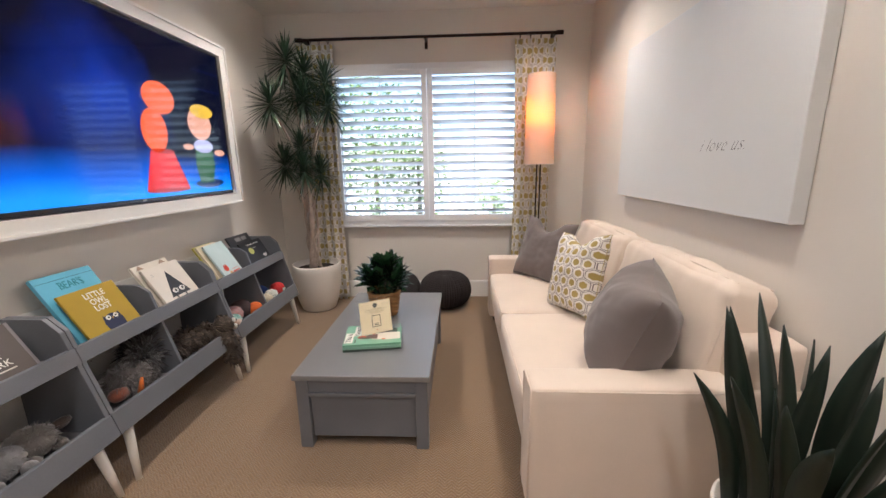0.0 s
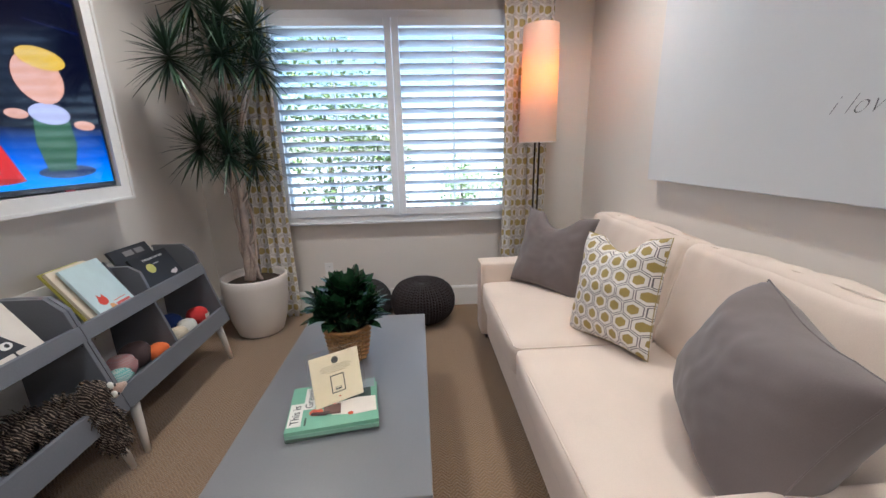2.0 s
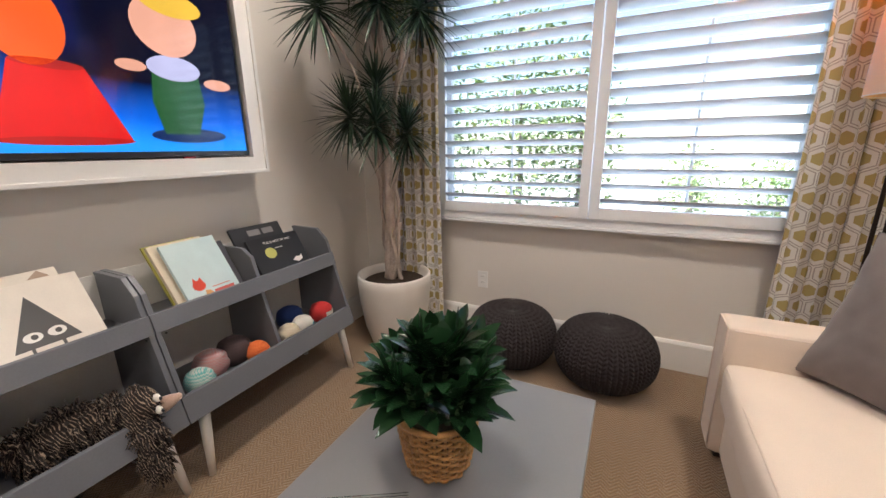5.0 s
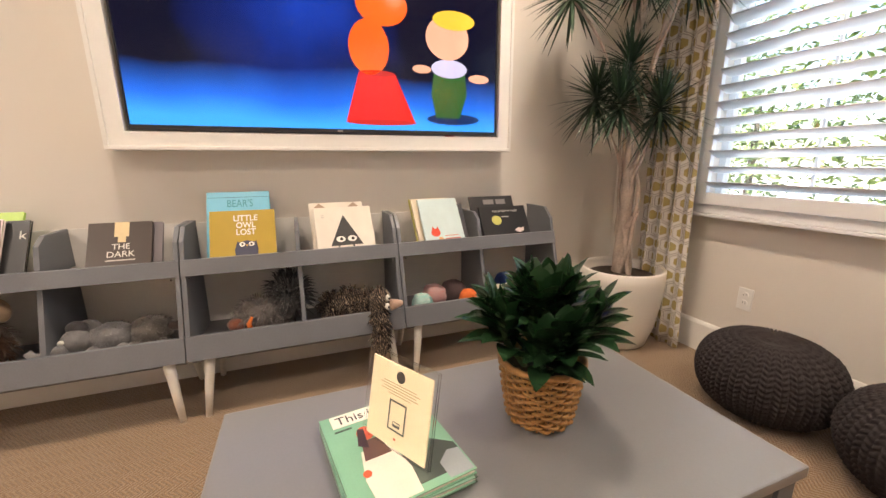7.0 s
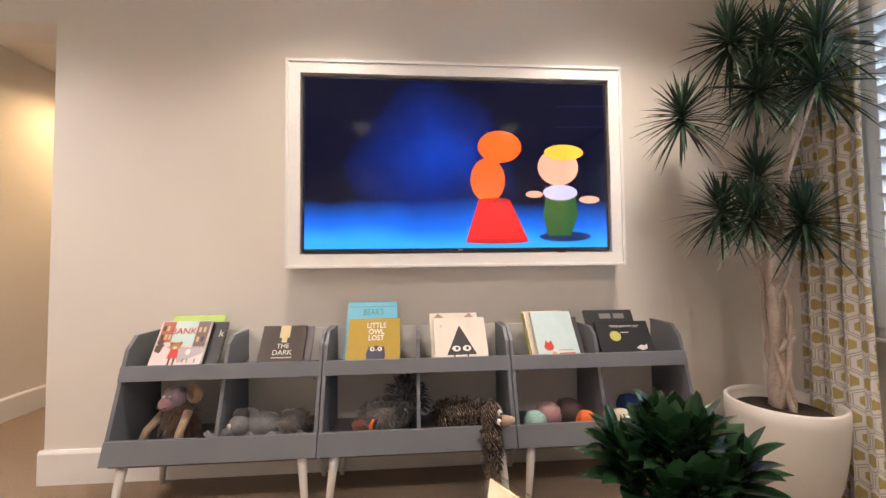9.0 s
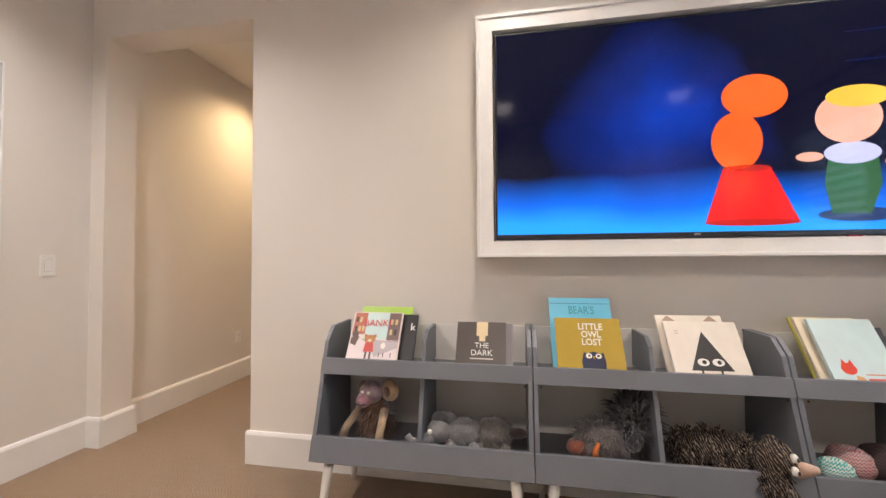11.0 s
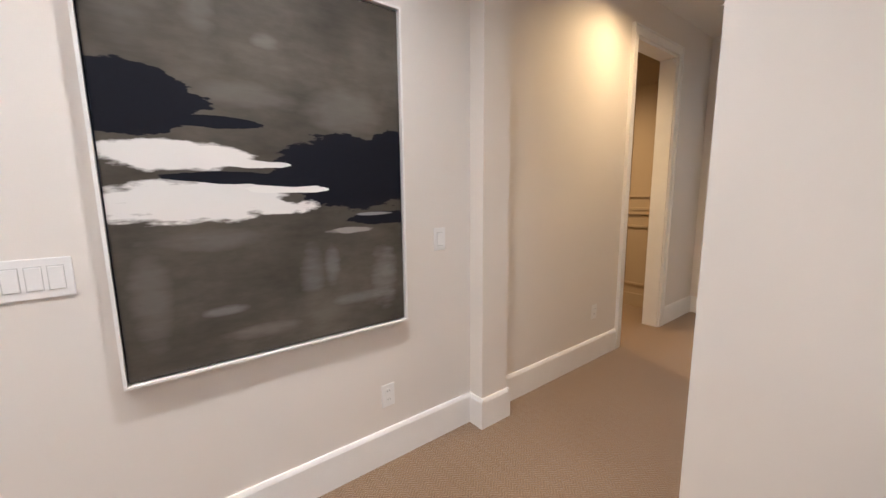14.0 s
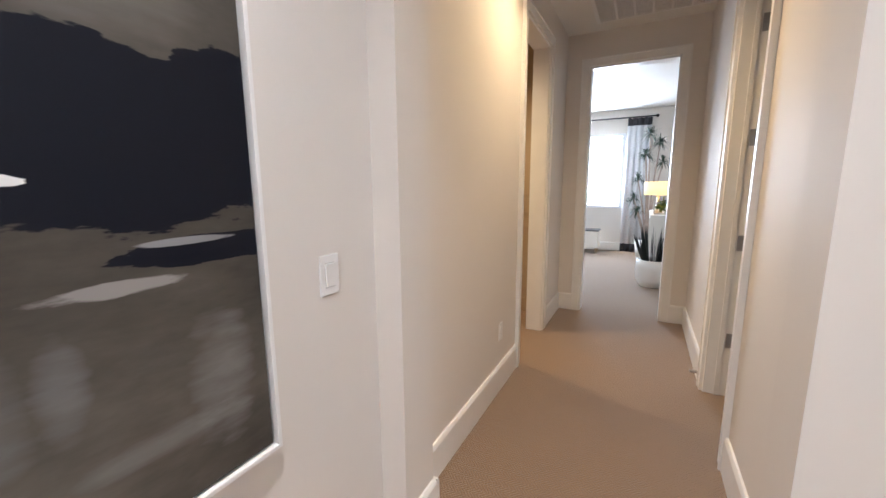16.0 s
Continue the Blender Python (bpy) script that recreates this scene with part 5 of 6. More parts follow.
# ---- sofa and pillows ----
sx0, sx1, sy0, sy1, SEAT, ARM = 0.452, 1.405, 1.385, 3.525, 0.460, 0.583
sofa = thing("sofa", "cream linen two-cushion sofa with low square arms against the wall", "sofa", pose(sx0, sy0, 0))
SW, SL = sx1 - sx0, sy1 - sy0
DARKWOOD = simple("dark_wood_foot", (0.05, 0.03, 0.02), 0.5)
part("base_frame", B().softbox((SW / 2 + 0.02, SL / 2, 0.165), (SW / 2 - 0.02, SL / 2 - 0.06, 0.115), 0.018, 0.0, 6), CREAM, sofa, smooth=True, weld=True)
for ay in (0.08, SL - 0.08):
    part("arm", B().softbox((SW / 2, ay, (ARM + 0.05) / 2), (SW / 2, 0.08, (ARM - 0.05) / 2), 0.016, 0.004, 10, lump=0.002), CREAM, sofa, smooth=True, weld=True)
    part("piping", B().tube([(0.0, ay - 0.072, 0.08), (0.0, ay - 0.072, ARM - 0.014), (0.0, ay - 0.064, ARM - 0.006), (0.0, ay + 0.064, ARM - 0.006), (0.0, ay + 0.072, ARM - 0.014), (0.0, ay + 0.072, 0.08)], 0.0035, 6), CREAM, sofa, smooth=True)
    part("piping", B().tube([(0.02, ay - 0.076, ARM - 0.012), (SW * 0.5, ay - 0.0795, ARM - 0.012), (SW - 0.23, ay - 0.076, ARM - 0.012)], 0.0035, 6), CREAM, sofa, smooth=True)
part("back_frame", B().softbox((SW - 0.11, SL / 2, 0.40), (0.105, SL / 2 - 0.012, 0.35), 0.02, 0.004, 10, lump=0.003), CREAM, sofa, smooth=True, weld=True)


def seam(parent, x0, x1, y0, y1, z, r=0.0042):
    k = 0.03
    pts = [(x0, y0 + k, z), (x0, y1 - k, z), (x0 + 0.3 * k, y1 - 0.3 * k, z), (x0 + k, y1, z), (x1 - k, y1, z), (x1, y1 - k, z), (x1, y0 + k, z), (x1 - k, y0, z), (x0 + k, y0, z), (x0 + 0.3 * k, y0 + 0.3 * k, z), (x0, y0 + k, z)]
    part("piping", B().tube(pts, r, 6), CREAM, parent, smooth=True)


mid = SL / 2
for a, c in ((0.162, mid - 0.004), (mid + 0.004, SL - 0.162)):
    cu = part("seat_cushion", B().softbox((0.39, (a + c) / 2, 0.37), (0.39, (c - a) / 2, 0.085), 0.038, 0.014, 14, lump=0.006), CREAM, sofa, "plump cream seat cushion", smooth=True, weld=True)
    seam(cu, 0.008, 0.775, a + 0.006, c - 0.006, 0.440)
    if a < 0.2:
        # the near back cushion spreads over the arm
        a = 0.145
    M = pose(0.745, (a + c) / 2, 0.425, 0, 13, 0)
    soft = B().softbox((0, 0, 0.245), (0.105, (c - a) / 2, 0.25), 0.042, 0.024, 36, lump=0.012)
    folded = []
    for x, y, z in soft.v:
        # short pulls in the linen below the top seam and beside the ends
        top, end = max(0.0, (z - 0.33) / 0.16), max(0.0, (abs(y) - (c - a) / 2 + 0.13) / 0.13)
        pull = noise.noise(Vector((y * 17, z * 3, a * 9))) * top + noise.noise(Vector((y * 4, z * 19, a * 5))) * end
        folded.append(tuple(M @ Vector((x + 0.011 * pull * (1 if x > 0 else -1), y, z + 0.006 * pull * top))))
    soft.v = folded
    cu = part("back_cushion", soft, CREAM, sofa, "plump cream back cushion", smooth=True, weld=True)
    for xx in (-0.066, 0.066):
        pts = [tuple(M @ Vector((xx, (c - a) / 2 * q * 0.94, 0.4965 + 0.013 * (1 - q * q)))) for q in [i / 10 - 1 for i in range(21)]]
        part("piping", B().tube(pts, 0.0038, 6), CREAM, cu, smooth=True)
    for sg in (-1, 1):
        pts = [tuple(M @ Vector((-0.074 - 0.014 * (1 - q * q), sg * ((c - a) / 2 - 0.006 + 0.008 * (1 - q * q)), 0.245 + 0.215 * q))) for q in [i / 10 - 1 for i in range(21)]]
        part("piping", B().tube(pts, 0.0038, 6), CREAM, cu, smooth=True)
for fx in (0.07, SW - 0.07):
    for fy in (0.08, SL - 0.08):
        part("foot", B().box((fx - 0.03, fy - 0.03, 0), (fx + 0.03, fy + 0.03, 0.056)), DARKWOOD, sofa, "dark wooden foot")

GREYLINEN = fabric("grey_linen", (0.160, 0.133, 0.126), vary=0.12)


def pillow(label, m, w, h, t, material, seed, dent=0.0):
    """A knife-edge square pillow: its face looks along +x; the base of the face is its lower edge."""
    n = 40
    b, uv, rn = B(), [], Vector((seed * 3.1, seed * 1.7, 0))
    for sgn in (1, -1):
        vs = []
        for j in range(n + 1):
            for i in range(n + 1):
                u, v = 2 * i / n - 1, 2 * j / n - 1
                pin = 1 - 0.085 * (1 - v * v)
                pin2 = 1 - 0.085 * (1 - u * u)
                y, z = u * w / 2 * pin, v * h / 2 * pin2
                if v > 0:
                    z -= dent * h * max(0, 1 - (u / 0.55) ** 2) * v * v
                f = max(0, (1 - u ** 4)) ** 0.55 * max(0, (1 - v ** 4)) ** 0.55
                bulge = t / 2 * f * (0.78 + 0.22 * (1 - u * u) * (1 - v * v))
                ang, far = math.atan2(v, u), math.hypot(u, v)
                wr = 0.011 * noise.noise(Vector((u * 2.2, v * 2.2, sgn)) + rn) + 0.004 * noise.noise(Vector((u * 6, v * 6, sgn)) + rn)
                wr += 0.016 * min(1, far) ** 3 * noise.noise(Vector((ang * 3.2, far * 0.8, sgn)) + rn)
                vs.append((sgn * (bulge + wr * f), y, z + h / 2))
                uv.append((y + 0.013 * seed, z))
        fs = [(j * (n + 1) + i, j * (n + 1) + i + 1, (j + 1) * (n + 1) + i + 1, (j + 1) * (n + 1) + i) for j in range(n) for i in range(n)]
        if sgn < 0:
            fs = [f[::-1] for f in fs]
        b.add(vs, fs)
    th = thing("throw_pillow", label, "pillow", m, "pillows on the sofa")
    ob = part("cover", b, material, th, uv=uv)
    for p in ob.data.polygons:
        p.use_smooth = True
    q = n + 1
    rim = [b.v[i] for i in range(0, q)] + [b.v[j * q + n] for j in range(1, q)] + [b.v[n * q + i] for i in range(n - 1, -1, -1)] + [b.v[j * q] for j in range(n - 1, -1, -1)]
    part("seam", B().tube(rim, 0.0022, 5), material, th)
    return th


def facing(x, y, z, nx, ny, lean, spin=0.0):
    return pose(x, y, z, 0, 0, math.degrees(math.atan2(ny, nx))) @ pose(0, 0, 0, 0, -lean, 0) @ pose(0, 0, 0, spin, 0, 0)


pillow("large grey linen throw pillow leaning in the sofa corner", facing(0.875, 1.79, SEAT - 0.005, -0.93, 0.36, 20, -4), 0.555, 0.485, 0.34, GREYLINEN, 1, 0.02)
pillow("white throw pillow with gold hexagon print on the sofa", facing(0.875, 2.45, SEAT - 0.01, -0.94, -0.34, 17, 7), 0.45, 0.52, 0.20, PILLOWHEX, 2, 0.12)
pillow("grey linen throw pillow with a dented top by the sofa arm", facing(0.80, 3.17, SEAT - 0.005, -0.79, -0.61, 20, -3), 0.50, 0.51, 0.18, GREYLINEN, 3, 0.17)

# ---- floor lamp behind the sofa ----
lampx, lampy = 0.905, 3.69
fl = thing("floor_lamp", "tall floor lamp with a lit white cylinder shade", "floor lamp", pose(lampx, lampy, 0))
part("base", B().lathe([(0.0, 0), (0.125, 0), (0.125, 0.012), (0.118, 0.018), (0.0, 0.02)], 36), BRONZE, fl, "round bronze base")
for dx in (-0.016, 0.016):
    part("rod", B().tube([(dx, 0, 0.015), (dx, 0, 1.55)], 0.007, 10), BRONZE, fl)
part("cross_bar", B().box((-0.025, -0.006, 1.40), (0.025, 0.006, 1.412)), BRONZE, fl)
n = Nodes("lamp_shade_linen")
n.bump(n.noise(n.coord(), 400, 2), 0.2, 0.001)
tr = n.t.nodes.new("ShaderNodeBsdfTranslucent")
tr.inputs[0].default_value = (0.88, 0.58, 0.20, 1)
mx = n.t.nodes.new("ShaderNodeMixShader")
mx.inputs[0].default_value = 0.5
n.done((0.78, 0.72, 0.64), 0.85)
n.t.links.new(n.p.outputs[0], mx.inputs[1])
n.t.links.new(tr.outputs[0], mx.inputs[2])
n.t.links.new(mx.outputs[0], n.t.nodes["Material Output"].inputs[0])
SHADE = n.mat
b = B()
k = 48
prof = [(0.130, 1.375), (0.119, 2.128)]
for rr, zz in ((0.0, 0.0), (-0.0015, 0.0)):
    vs = [((r + rr) * math.cos(a), (r + rr) * math.sin(a), z) for r, z in prof for a in [2 * math.pi * i / k for i in range(k)]]
    b.add(vs, [(i, (i + 1) % k, (i + 1) % k + k, i + k) for i in range(k)])
part("shade", b, SHADE, fl, "white linen cylinder shade", smooth=True)
n = Nodes("warm_bulb")
BULB = n.done((0.9, 0.8, 0.6), 0.4, Emission_Color=(1.0, 0.42, 0.035), Emission_Strength=14.0)
part("bulb", B().ball((0.0, 0.0, 1.80), (0.032, 0.032, 0.055), 14, 10), BULB, fl, "warm glowing bulb", smooth=True)
part("bulb_socket", B().lathe([(0.0, 1.55), (0.018, 1.55), (0.018, 1.745), (0.0, 1.745)], 10), BRONZE, fl)
part("shade_ring", B().tube([(0.129 * math.cos(a), 0.129 * math.sin(a), 1.378) for a in [2 * math.pi * i / 40 for i in range(41)]], 0.0025, 6), WHITEINK, fl)

# ---- knitted poufs ----
POUF = simple("charcoal_cotton_yarn", (0.025, 0.019, 0.020), 0.9, vary=0.3, scale=30, grain=400, bump=0.5)


def pouf(x, y, r, h, spin):
    b = B()
    nu, nv = 336, 132
    vs, fs = [], []
    for j in range(nv + 1):
        t = j / nv
        th = math.pi * t
        for i in range(nu):
            a = 2 * math.pi * i / nu
            rad = math.sin(th) ** 0.62
            zz = math.cos(th)
            col = i / nu * 32
            row = t * 24
            vee = abs(math.sin(math.pi * (row + 0.9 * abs((col % 1) - 0.5) * 2)))
            strand = abs(math.sin(2 * math.pi * col))
            d = (1 + 0.012 * noise.noise(Vector((6 * math.cos(a), 6 * math.sin(a), 9 * t)))) * (1 + 0.070 * (min(vee, strand) ** 0.8 - 0.5) * min(1, rad * 1.6))
            dip = -0.12 * math.exp(-(rad / 0.25) ** 2) if zz > 0 else 0
            vs.append((r * rad * d * math.cos(a), r * rad * d * math.sin(a), max(0.0, h / 2 + h / 2 * (zz + dip) * d)))
    for j in range(nv):
        for i in range(nu):
            q = (i + 1) % nu
            fs.append((j * nu + i, (j + 1) * nu + i, (j + 1) * nu + q, j * nu + q))
    b.add(vs, fs)
    th = thing("knitted_pouf", "round charcoal chunky-knit pouf on the carpet", "pouf", pose(x, y, 0, 0, 0, spin), "poufs below the window")
    part("knitted_cover", b, POUF, th, smooth=True)
    top = h * 0.915
    knot = B()
    for q in range(9):
        a = 2 * math.pi * q / 9
        knot.tube([(0.006 * math.cos(a), 0.006 * math.sin(a), top), (0.022 * math.cos(a), 0.022 * math.sin(a), top + 0.007), (0.042 * math.cos(a), 0.042 * math.sin(a), top + 0.004)], [0.006, 0.008, 0.006], 6)
    part("gathered_knot", knot, POUF, th, "gathered yarn at the crown", smooth=True)


pouf(-0.462, 3.800, 0.250, 0.335, 0)
pouf(0.045, 3.790, 0.252, 0.338, 40)

# ---- wall art ----
CANVAS = fabric("white_canvas_weave", (0.66, 0.665, 0.67), 1400, 0.03, 0.25)
cv = thing("canvas_sign", "large white canvas with small handwritten lettering above the sofa", "wall art", pose(EX, 3.052, 1.150))
part("canvas", B().box((-0.062, -1.515, 0.0), (-0.004, 0.0, 0.985)), CANVAS, cv, bevel=0.004)
part("stretcher", B().box((-0.004, -1.49, 0.02), (-0.0002, -0.02, 0.965)), PALEWOOD, cv)
o = text_mesh("lettering", "i love us.", 0.088, simple("grey_pen_ink", (0.10, 0.10, 0.105), 0.6, vary=0.2), cv, Matrix.Identity(4), 0.62, 0.72, 1.12, 0.0004, 0.0024)
o.matrix_local = Matrix(((0, 0, -1, -0.0632), (-0.85, 0, 0, -1.095), (0, 1.0, 0, 0.297), (0, 0, 0, 1)))

n = Nodes("abstract_painted_canvas")
v = n.coord()
s = n.split(v)
wx, wz = n.noise(v, 5.0, 3, 0.5), n.noise(n.add("Mapping", v, None, None, (1.0, 1.0, 4.5)), 9, 3, 0.55)
jit = n.m("ADD", n.m("MULTIPLY", n.m("SUBTRACT", wx, 0.5), 1.6), n.m("MULTIPLY", n.m("SUBTRACT", wz, 0.5), 1.1))
streak = n.add("Mapping", v, None, None, (1.0, 1.0, 3.2))
brush = n.noise(streak, 9, 4, 0.65)
col = n.ramp(n.m("ADD", n.m("MULTIPLY", n.noise(v, 2.4, 4), 0.75), n.m("MULTIPLY", brush, 0.25)), (0.35, (0.046, 0.040, 0.032)), (0.52, (0.080, 0.070, 0.056)), (0.72, (0.135, 0.119, 0.096)))


def stroke(col, cx, cz, rx, rz, color, rag=0.55, soft=0.08, fill=1.0):
    dx, dz = n.m("DIVIDE", n.m("SUBTRACT", s[0], cx), rx), n.m("DIVIDE", n.m("SUBTRACT", s[2], cz), rz)
    d = n.m("ADD", n.m("MULTIPLY", dx, dx), n.m("MULTIPLY", dz, dz))
    d = n.m("ADD", d, n.m("ADD", n.m("MULTIPLY", jit, rag), n.m("MULTIPLY", n.m("SUBTRACT", brush, 0.5), rag)))
    mask = n.ramp(d, (1.0 - soft, (fill, fill, fill)), (1.0, (0, 0, 0)))
    return n.mix(mask, col, color)


GREYLT = (0.215, 0.20, 0.175)
NAVY, PALE = (0.0045, 0.0055, 0.011), (0.72, 0.70, 0.67)
for a in ((0.12, 1.20, 0.10, 0.16, GREYLT, 1.2, 0.8, 0.45), (0.30, 1.20, 0.06, 0.11, GREYLT, 1.2, 0.8, 0.55), (0.42, 0.95, 0.16, 0.05, GREYLT, 1.2, 0.6, 0.5), (0.80, 0.93, 0.17, 0.10, GREYLT, 1.0, 0.7, 0.5), (0.50, 1.14, 0.05, 0.03, (0.30, 0.27, 0.24), 1.2, 0.5, 0.5),
          (0.28, 0.46, 0.22, 0.045, (0.20, 0.185, 0.17), 1.2, 0.6, 0.6), (0.62, 0.31, 0.055, 0.12, (0.24, 0.24, 0.24), 1.2, 0.8, 0.5), (0.70, 0.32, 0.04, 0.09, (0.30, 0.30, 0.31), 1.2, 0.8, 0.45), (0.94, 0.24, 0.07, 0.15, (0.30, 0.29, 0.28), 1.2, 0.6, 0.6),
          (0.10, 0.28, 0.06, 0.20, (0.22, 0.20, 0.18), 1.2, 0.8, 0.5), (0.42, 0.10, 0.16, 0.03, (0.28, 0.24, 0.21), 1.2, 0.8, 0.6), (0.85, 0.16, 0.16, 0.03, (0.26, 0.25, 0.24), 1.2, 0.6, 0.6), (0.30, 0.20, 0.08, 0.02, (0.28, 0.27, 0.26), 1.2, 0.5, 0.7),
          (0.06, 0.90, 0.24, 0.11, NAVY, 0.8, 0.06), (0.30, 0.85, 0.18, 0.022, NAVY, 1.0, 0.06), (0.82, 0.69, 0.34, 0.155, NAVY, 0.8, 0.06), (1.0, 0.75, 0.14, 0.13, NAVY, 0.8, 0.06), (0.95, 0.50, 0.18, 0.03, NAVY, 1.0, 0.06),
          (0.20, 0.735, 0.25, 0.050, PALE, 1.1, 0.30), (0.42, 0.715, 0.13, 0.014, PALE, 1.1, 0.1), (0.26, 0.585, 0.34, 0.080, PALE, 1.0, 0.30), (0.52, 0.56, 0.16, 0.035, PALE, 1.2, 0.3), (0.55, 0.628, 0.15, 0.017, (0.78, 0.76, 0.72), 1.2, 0.1),
          (0.36, 0.668, 0.20, 0.020, NAVY, 1.0, 0.06), (0.56, 0.655, 0.14, 0.020, NAVY, 1.0, 0.06), (0.80, 0.455, 0.14, 0.014, (0.30, 0.28, 0.26), 1.2, 0.3, 0.85), (0.90, 0.52, 0.09, 0.008, (0.30, 0.30, 0.30), 1.2, 0.3, 0.8)):
    # the pale dabs are thin glazes
    col = stroke(col, *(a[:6] + (0.95, a[7] * 0.62) if len(a) == 8 and a[6] >= 0.5 else a))
n.bump(brush, 0.15, 0.003)
ABSTRACT = n.done(col, 0.7, IOR=1.3)
pw, ph = 1.0585, 1.392
pt = thing("abstract_painting", "large abstract grey, black and white painting in a thin white frame", "painting", pose(-0.174, SY, 0.715, 0, 0, 180))
# its own x runs along the wall, from the switches to the hallway
ob = part("canvas", B().box((0.016, -0.034, 0.016), (pw - 0.016, -0.004, ph - 0.016)), ABSTRACT, pt, "painted canvas in grey, black and white", 0.003)
b = B()
for a, c in (((0, -0.045, 0), (pw, -0.002, 0.010)), ((0, -0.045, ph - 0.010), (pw, -0.002, ph)), ((0, -0.045, 0.010), (0.010, -0.002, ph - 0.010)), ((pw - 0.010, -0.045, 0.010), (pw, -0.002, ph - 0.010))):
    b.box(a, c)
part("frame", b, TRIM, pt, "thin white floater frame", 0.0015)
part("frame_backing", B().box((0.010, -0.006, 0.010), (pw - 0.010, -0.002, ph - 0.010)), BEZEL, pt)

# ---- switches and outlets ----
ROCKERSHADOW = simple("grey_rocker_shadow", (0.56, 0.55, 0.53), 0.5, vary=0.05, bump=0)
PLATE = simple("white_switch_plastic", (0.80, 0.79, 0.77), 0.3, vary=0.02, bump=0)


def switch_plate(name, label, m, gangs=1):
    """A rocker plate; it looks along +y, and x is its width."""
    th = thing(name, label, "light switch", m)
    w = 0.072 + 0.046 * (gangs - 1)
    part("cover_plate", B().box((-w / 2, 0, -0.058), (w / 2, 0.006, 0.058)), PLATE, th, bevel=0.003)
    for i in range(gangs):
        cx = (i - (gangs - 1) / 2) * 0.046
        # thin grey plate, the shadow outline round the rocker put in as colour
        part("rocker_shadow", B().box((cx - 0.0185, 0.006, -0.0355), (cx + 0.0185, 0.0066, 0.0355)), ROCKERSHADOW, th)
        part("rocker", B().prism([(cx - 0.0165, -0.033), (cx + 0.0165, -0.033), (cx + 0.0165, 0.033), (cx - 0.0165, 0.033)], 0.006, 0.0095, 0), PLATE, th, bevel=0.0015)
    return th


def outlet(label, m):
    th = thing("wall_outlet", label, "power outlet", m)
    part("cover_plate", B().box((-0.035, 0, -0.057), (0.035, 0.005, 0.057)), PLATE, th, bevel=0.003)
    for z in (-0.021, 0.021):
        rc = part("receptacle", B().prism(oval(0, z, 0.0165, 0.0165, 16), 0.005, 0.008), PLATE, th)
        for dx in (-0.006, 0.006):
            part("slot", B().box((dx - 0.001, 0.008, z - 0.002), (dx + 0.001, 0.0083, z + 0.007)), INK, rc)


switch_plate("four_gang_switch", "white four-gang rocker light switch beside the painting", pose(0.007, SY, 1.094), 4)
switch_plate("light_switch", "white single rocker light switch near the hallway", pose(-1.458, SY, 1.087))
outlet("white double power outlet above the baseboard below the painting", pose(-1.132, SY, 0.345))
outlet("white power outlet low on the hallway wall", pose(-2.958, SY, 0.394))
outlet("white power outlet on the wall below the window", pose(-0.745, NY, 0.372, 0, 0, 180))

# ---- ceiling fittings ----
n = Nodes("downlight_lens")
LENS = n.done((0.9, 0.9, 0.85), 0.4, Emission_Color=(1.0, 0.88, 0.7), Emission_Strength=0.95)
for cx, cy in CANS:
    th = thing("recessed_downlight", "small round recessed downlight in the ceiling", "ceiling light", pose(cx, cy, CEIL), "recessed downlights")
    part("trim_ring", B().lathe([(0.045, -0.001), (0.070, -0.001), (0.068, -0.006), (0.048, -0.010)], 28), TRIM, th)
    part("lens", B().lathe([(0.0, -0.004), (0.046, -0.004), (0.046, -0.008), (0.0, -0.008)], 24), LENS, th, "lit lens")
vent = thing("ceiling_vent", "white slatted return-air vent in the hallway ceiling", "air vent", pose(-4.40, -0.36, CEIL))
part("backing", B().box((-0.24, -0.42, -0.004), (0.24, 0.42, -0.001)), simple("vent_dark_metal", (0.20, 0.18, 0.16), 0.6), vent)
b = B()
for a, c in (((-0.27, -0.45, -0.014), (0.27, -0.42, -0.001)), ((-0.27, 0.42, -0.014), (0.27, 0.45, -0.001)), ((-0.27, -0.42, -0.014), (-0.24, 0.42, -0.001)), ((0.24, -0.42, -0.014), (0.27, 0.42, -0.001))):
    b.box(a, c)
part("frame", b, TRIM, vent, bevel=0.002)
for i in range(7):
    yy = -0.42 + 0.84 * i / 6
    if 0 < i < 6:
        part("cross_bar", B().box((-0.24, yy - 0.008, -0.013), (0.24, yy + 0.008, -0.005)), TRIM, vent)
for i in range(22):
    xx = -0.24 + 0.48 * (i + 0.5) / 22
    part("slat", B().box((xx - 0.004, -0.42, -0.010), (xx + 0.004, 0.42, -0.006)), TRIM, vent)

# ---- small room behind the side doorway ----
TAN = wall_paint("tan_panelled_wall_paint", (0.42, 0.33, 0.22))
PX0, PX1, PY = -4.62, -2.5, -3.0
b = B().box((PX0 - 0.1, PY - 0.1, 0), (PX0, SY - 0.13, CEIL)).box((PX0, PY - 0.1, 0), (PX1, PY, CEIL)).box((PX1, PY - 0.1, 0), (PX1 + 0.1, SY - 0.13, CEIL))
structure("wall_side_room", b, TAN, "tan painted wall of the small side room", "wall")
structure("ceiling_side_room", B().box((PX0 - 0.1, PY - 0.1, CEIL), (PX1 + 0.1, SY - 0.13, CEIL + 0.1)), CEILING, "white ceiling of the small side room", "ceiling")
b = B()
for z0, z1 in ((0.0, 0.15), (1.05, 1.075), (1.10, 1.125), (1.075, 1.10)):
    b.box((PX0, PY, z0), (PX0 + (0.018 if z0 != 1.075 else 0.010), SY - 0.13, z1))
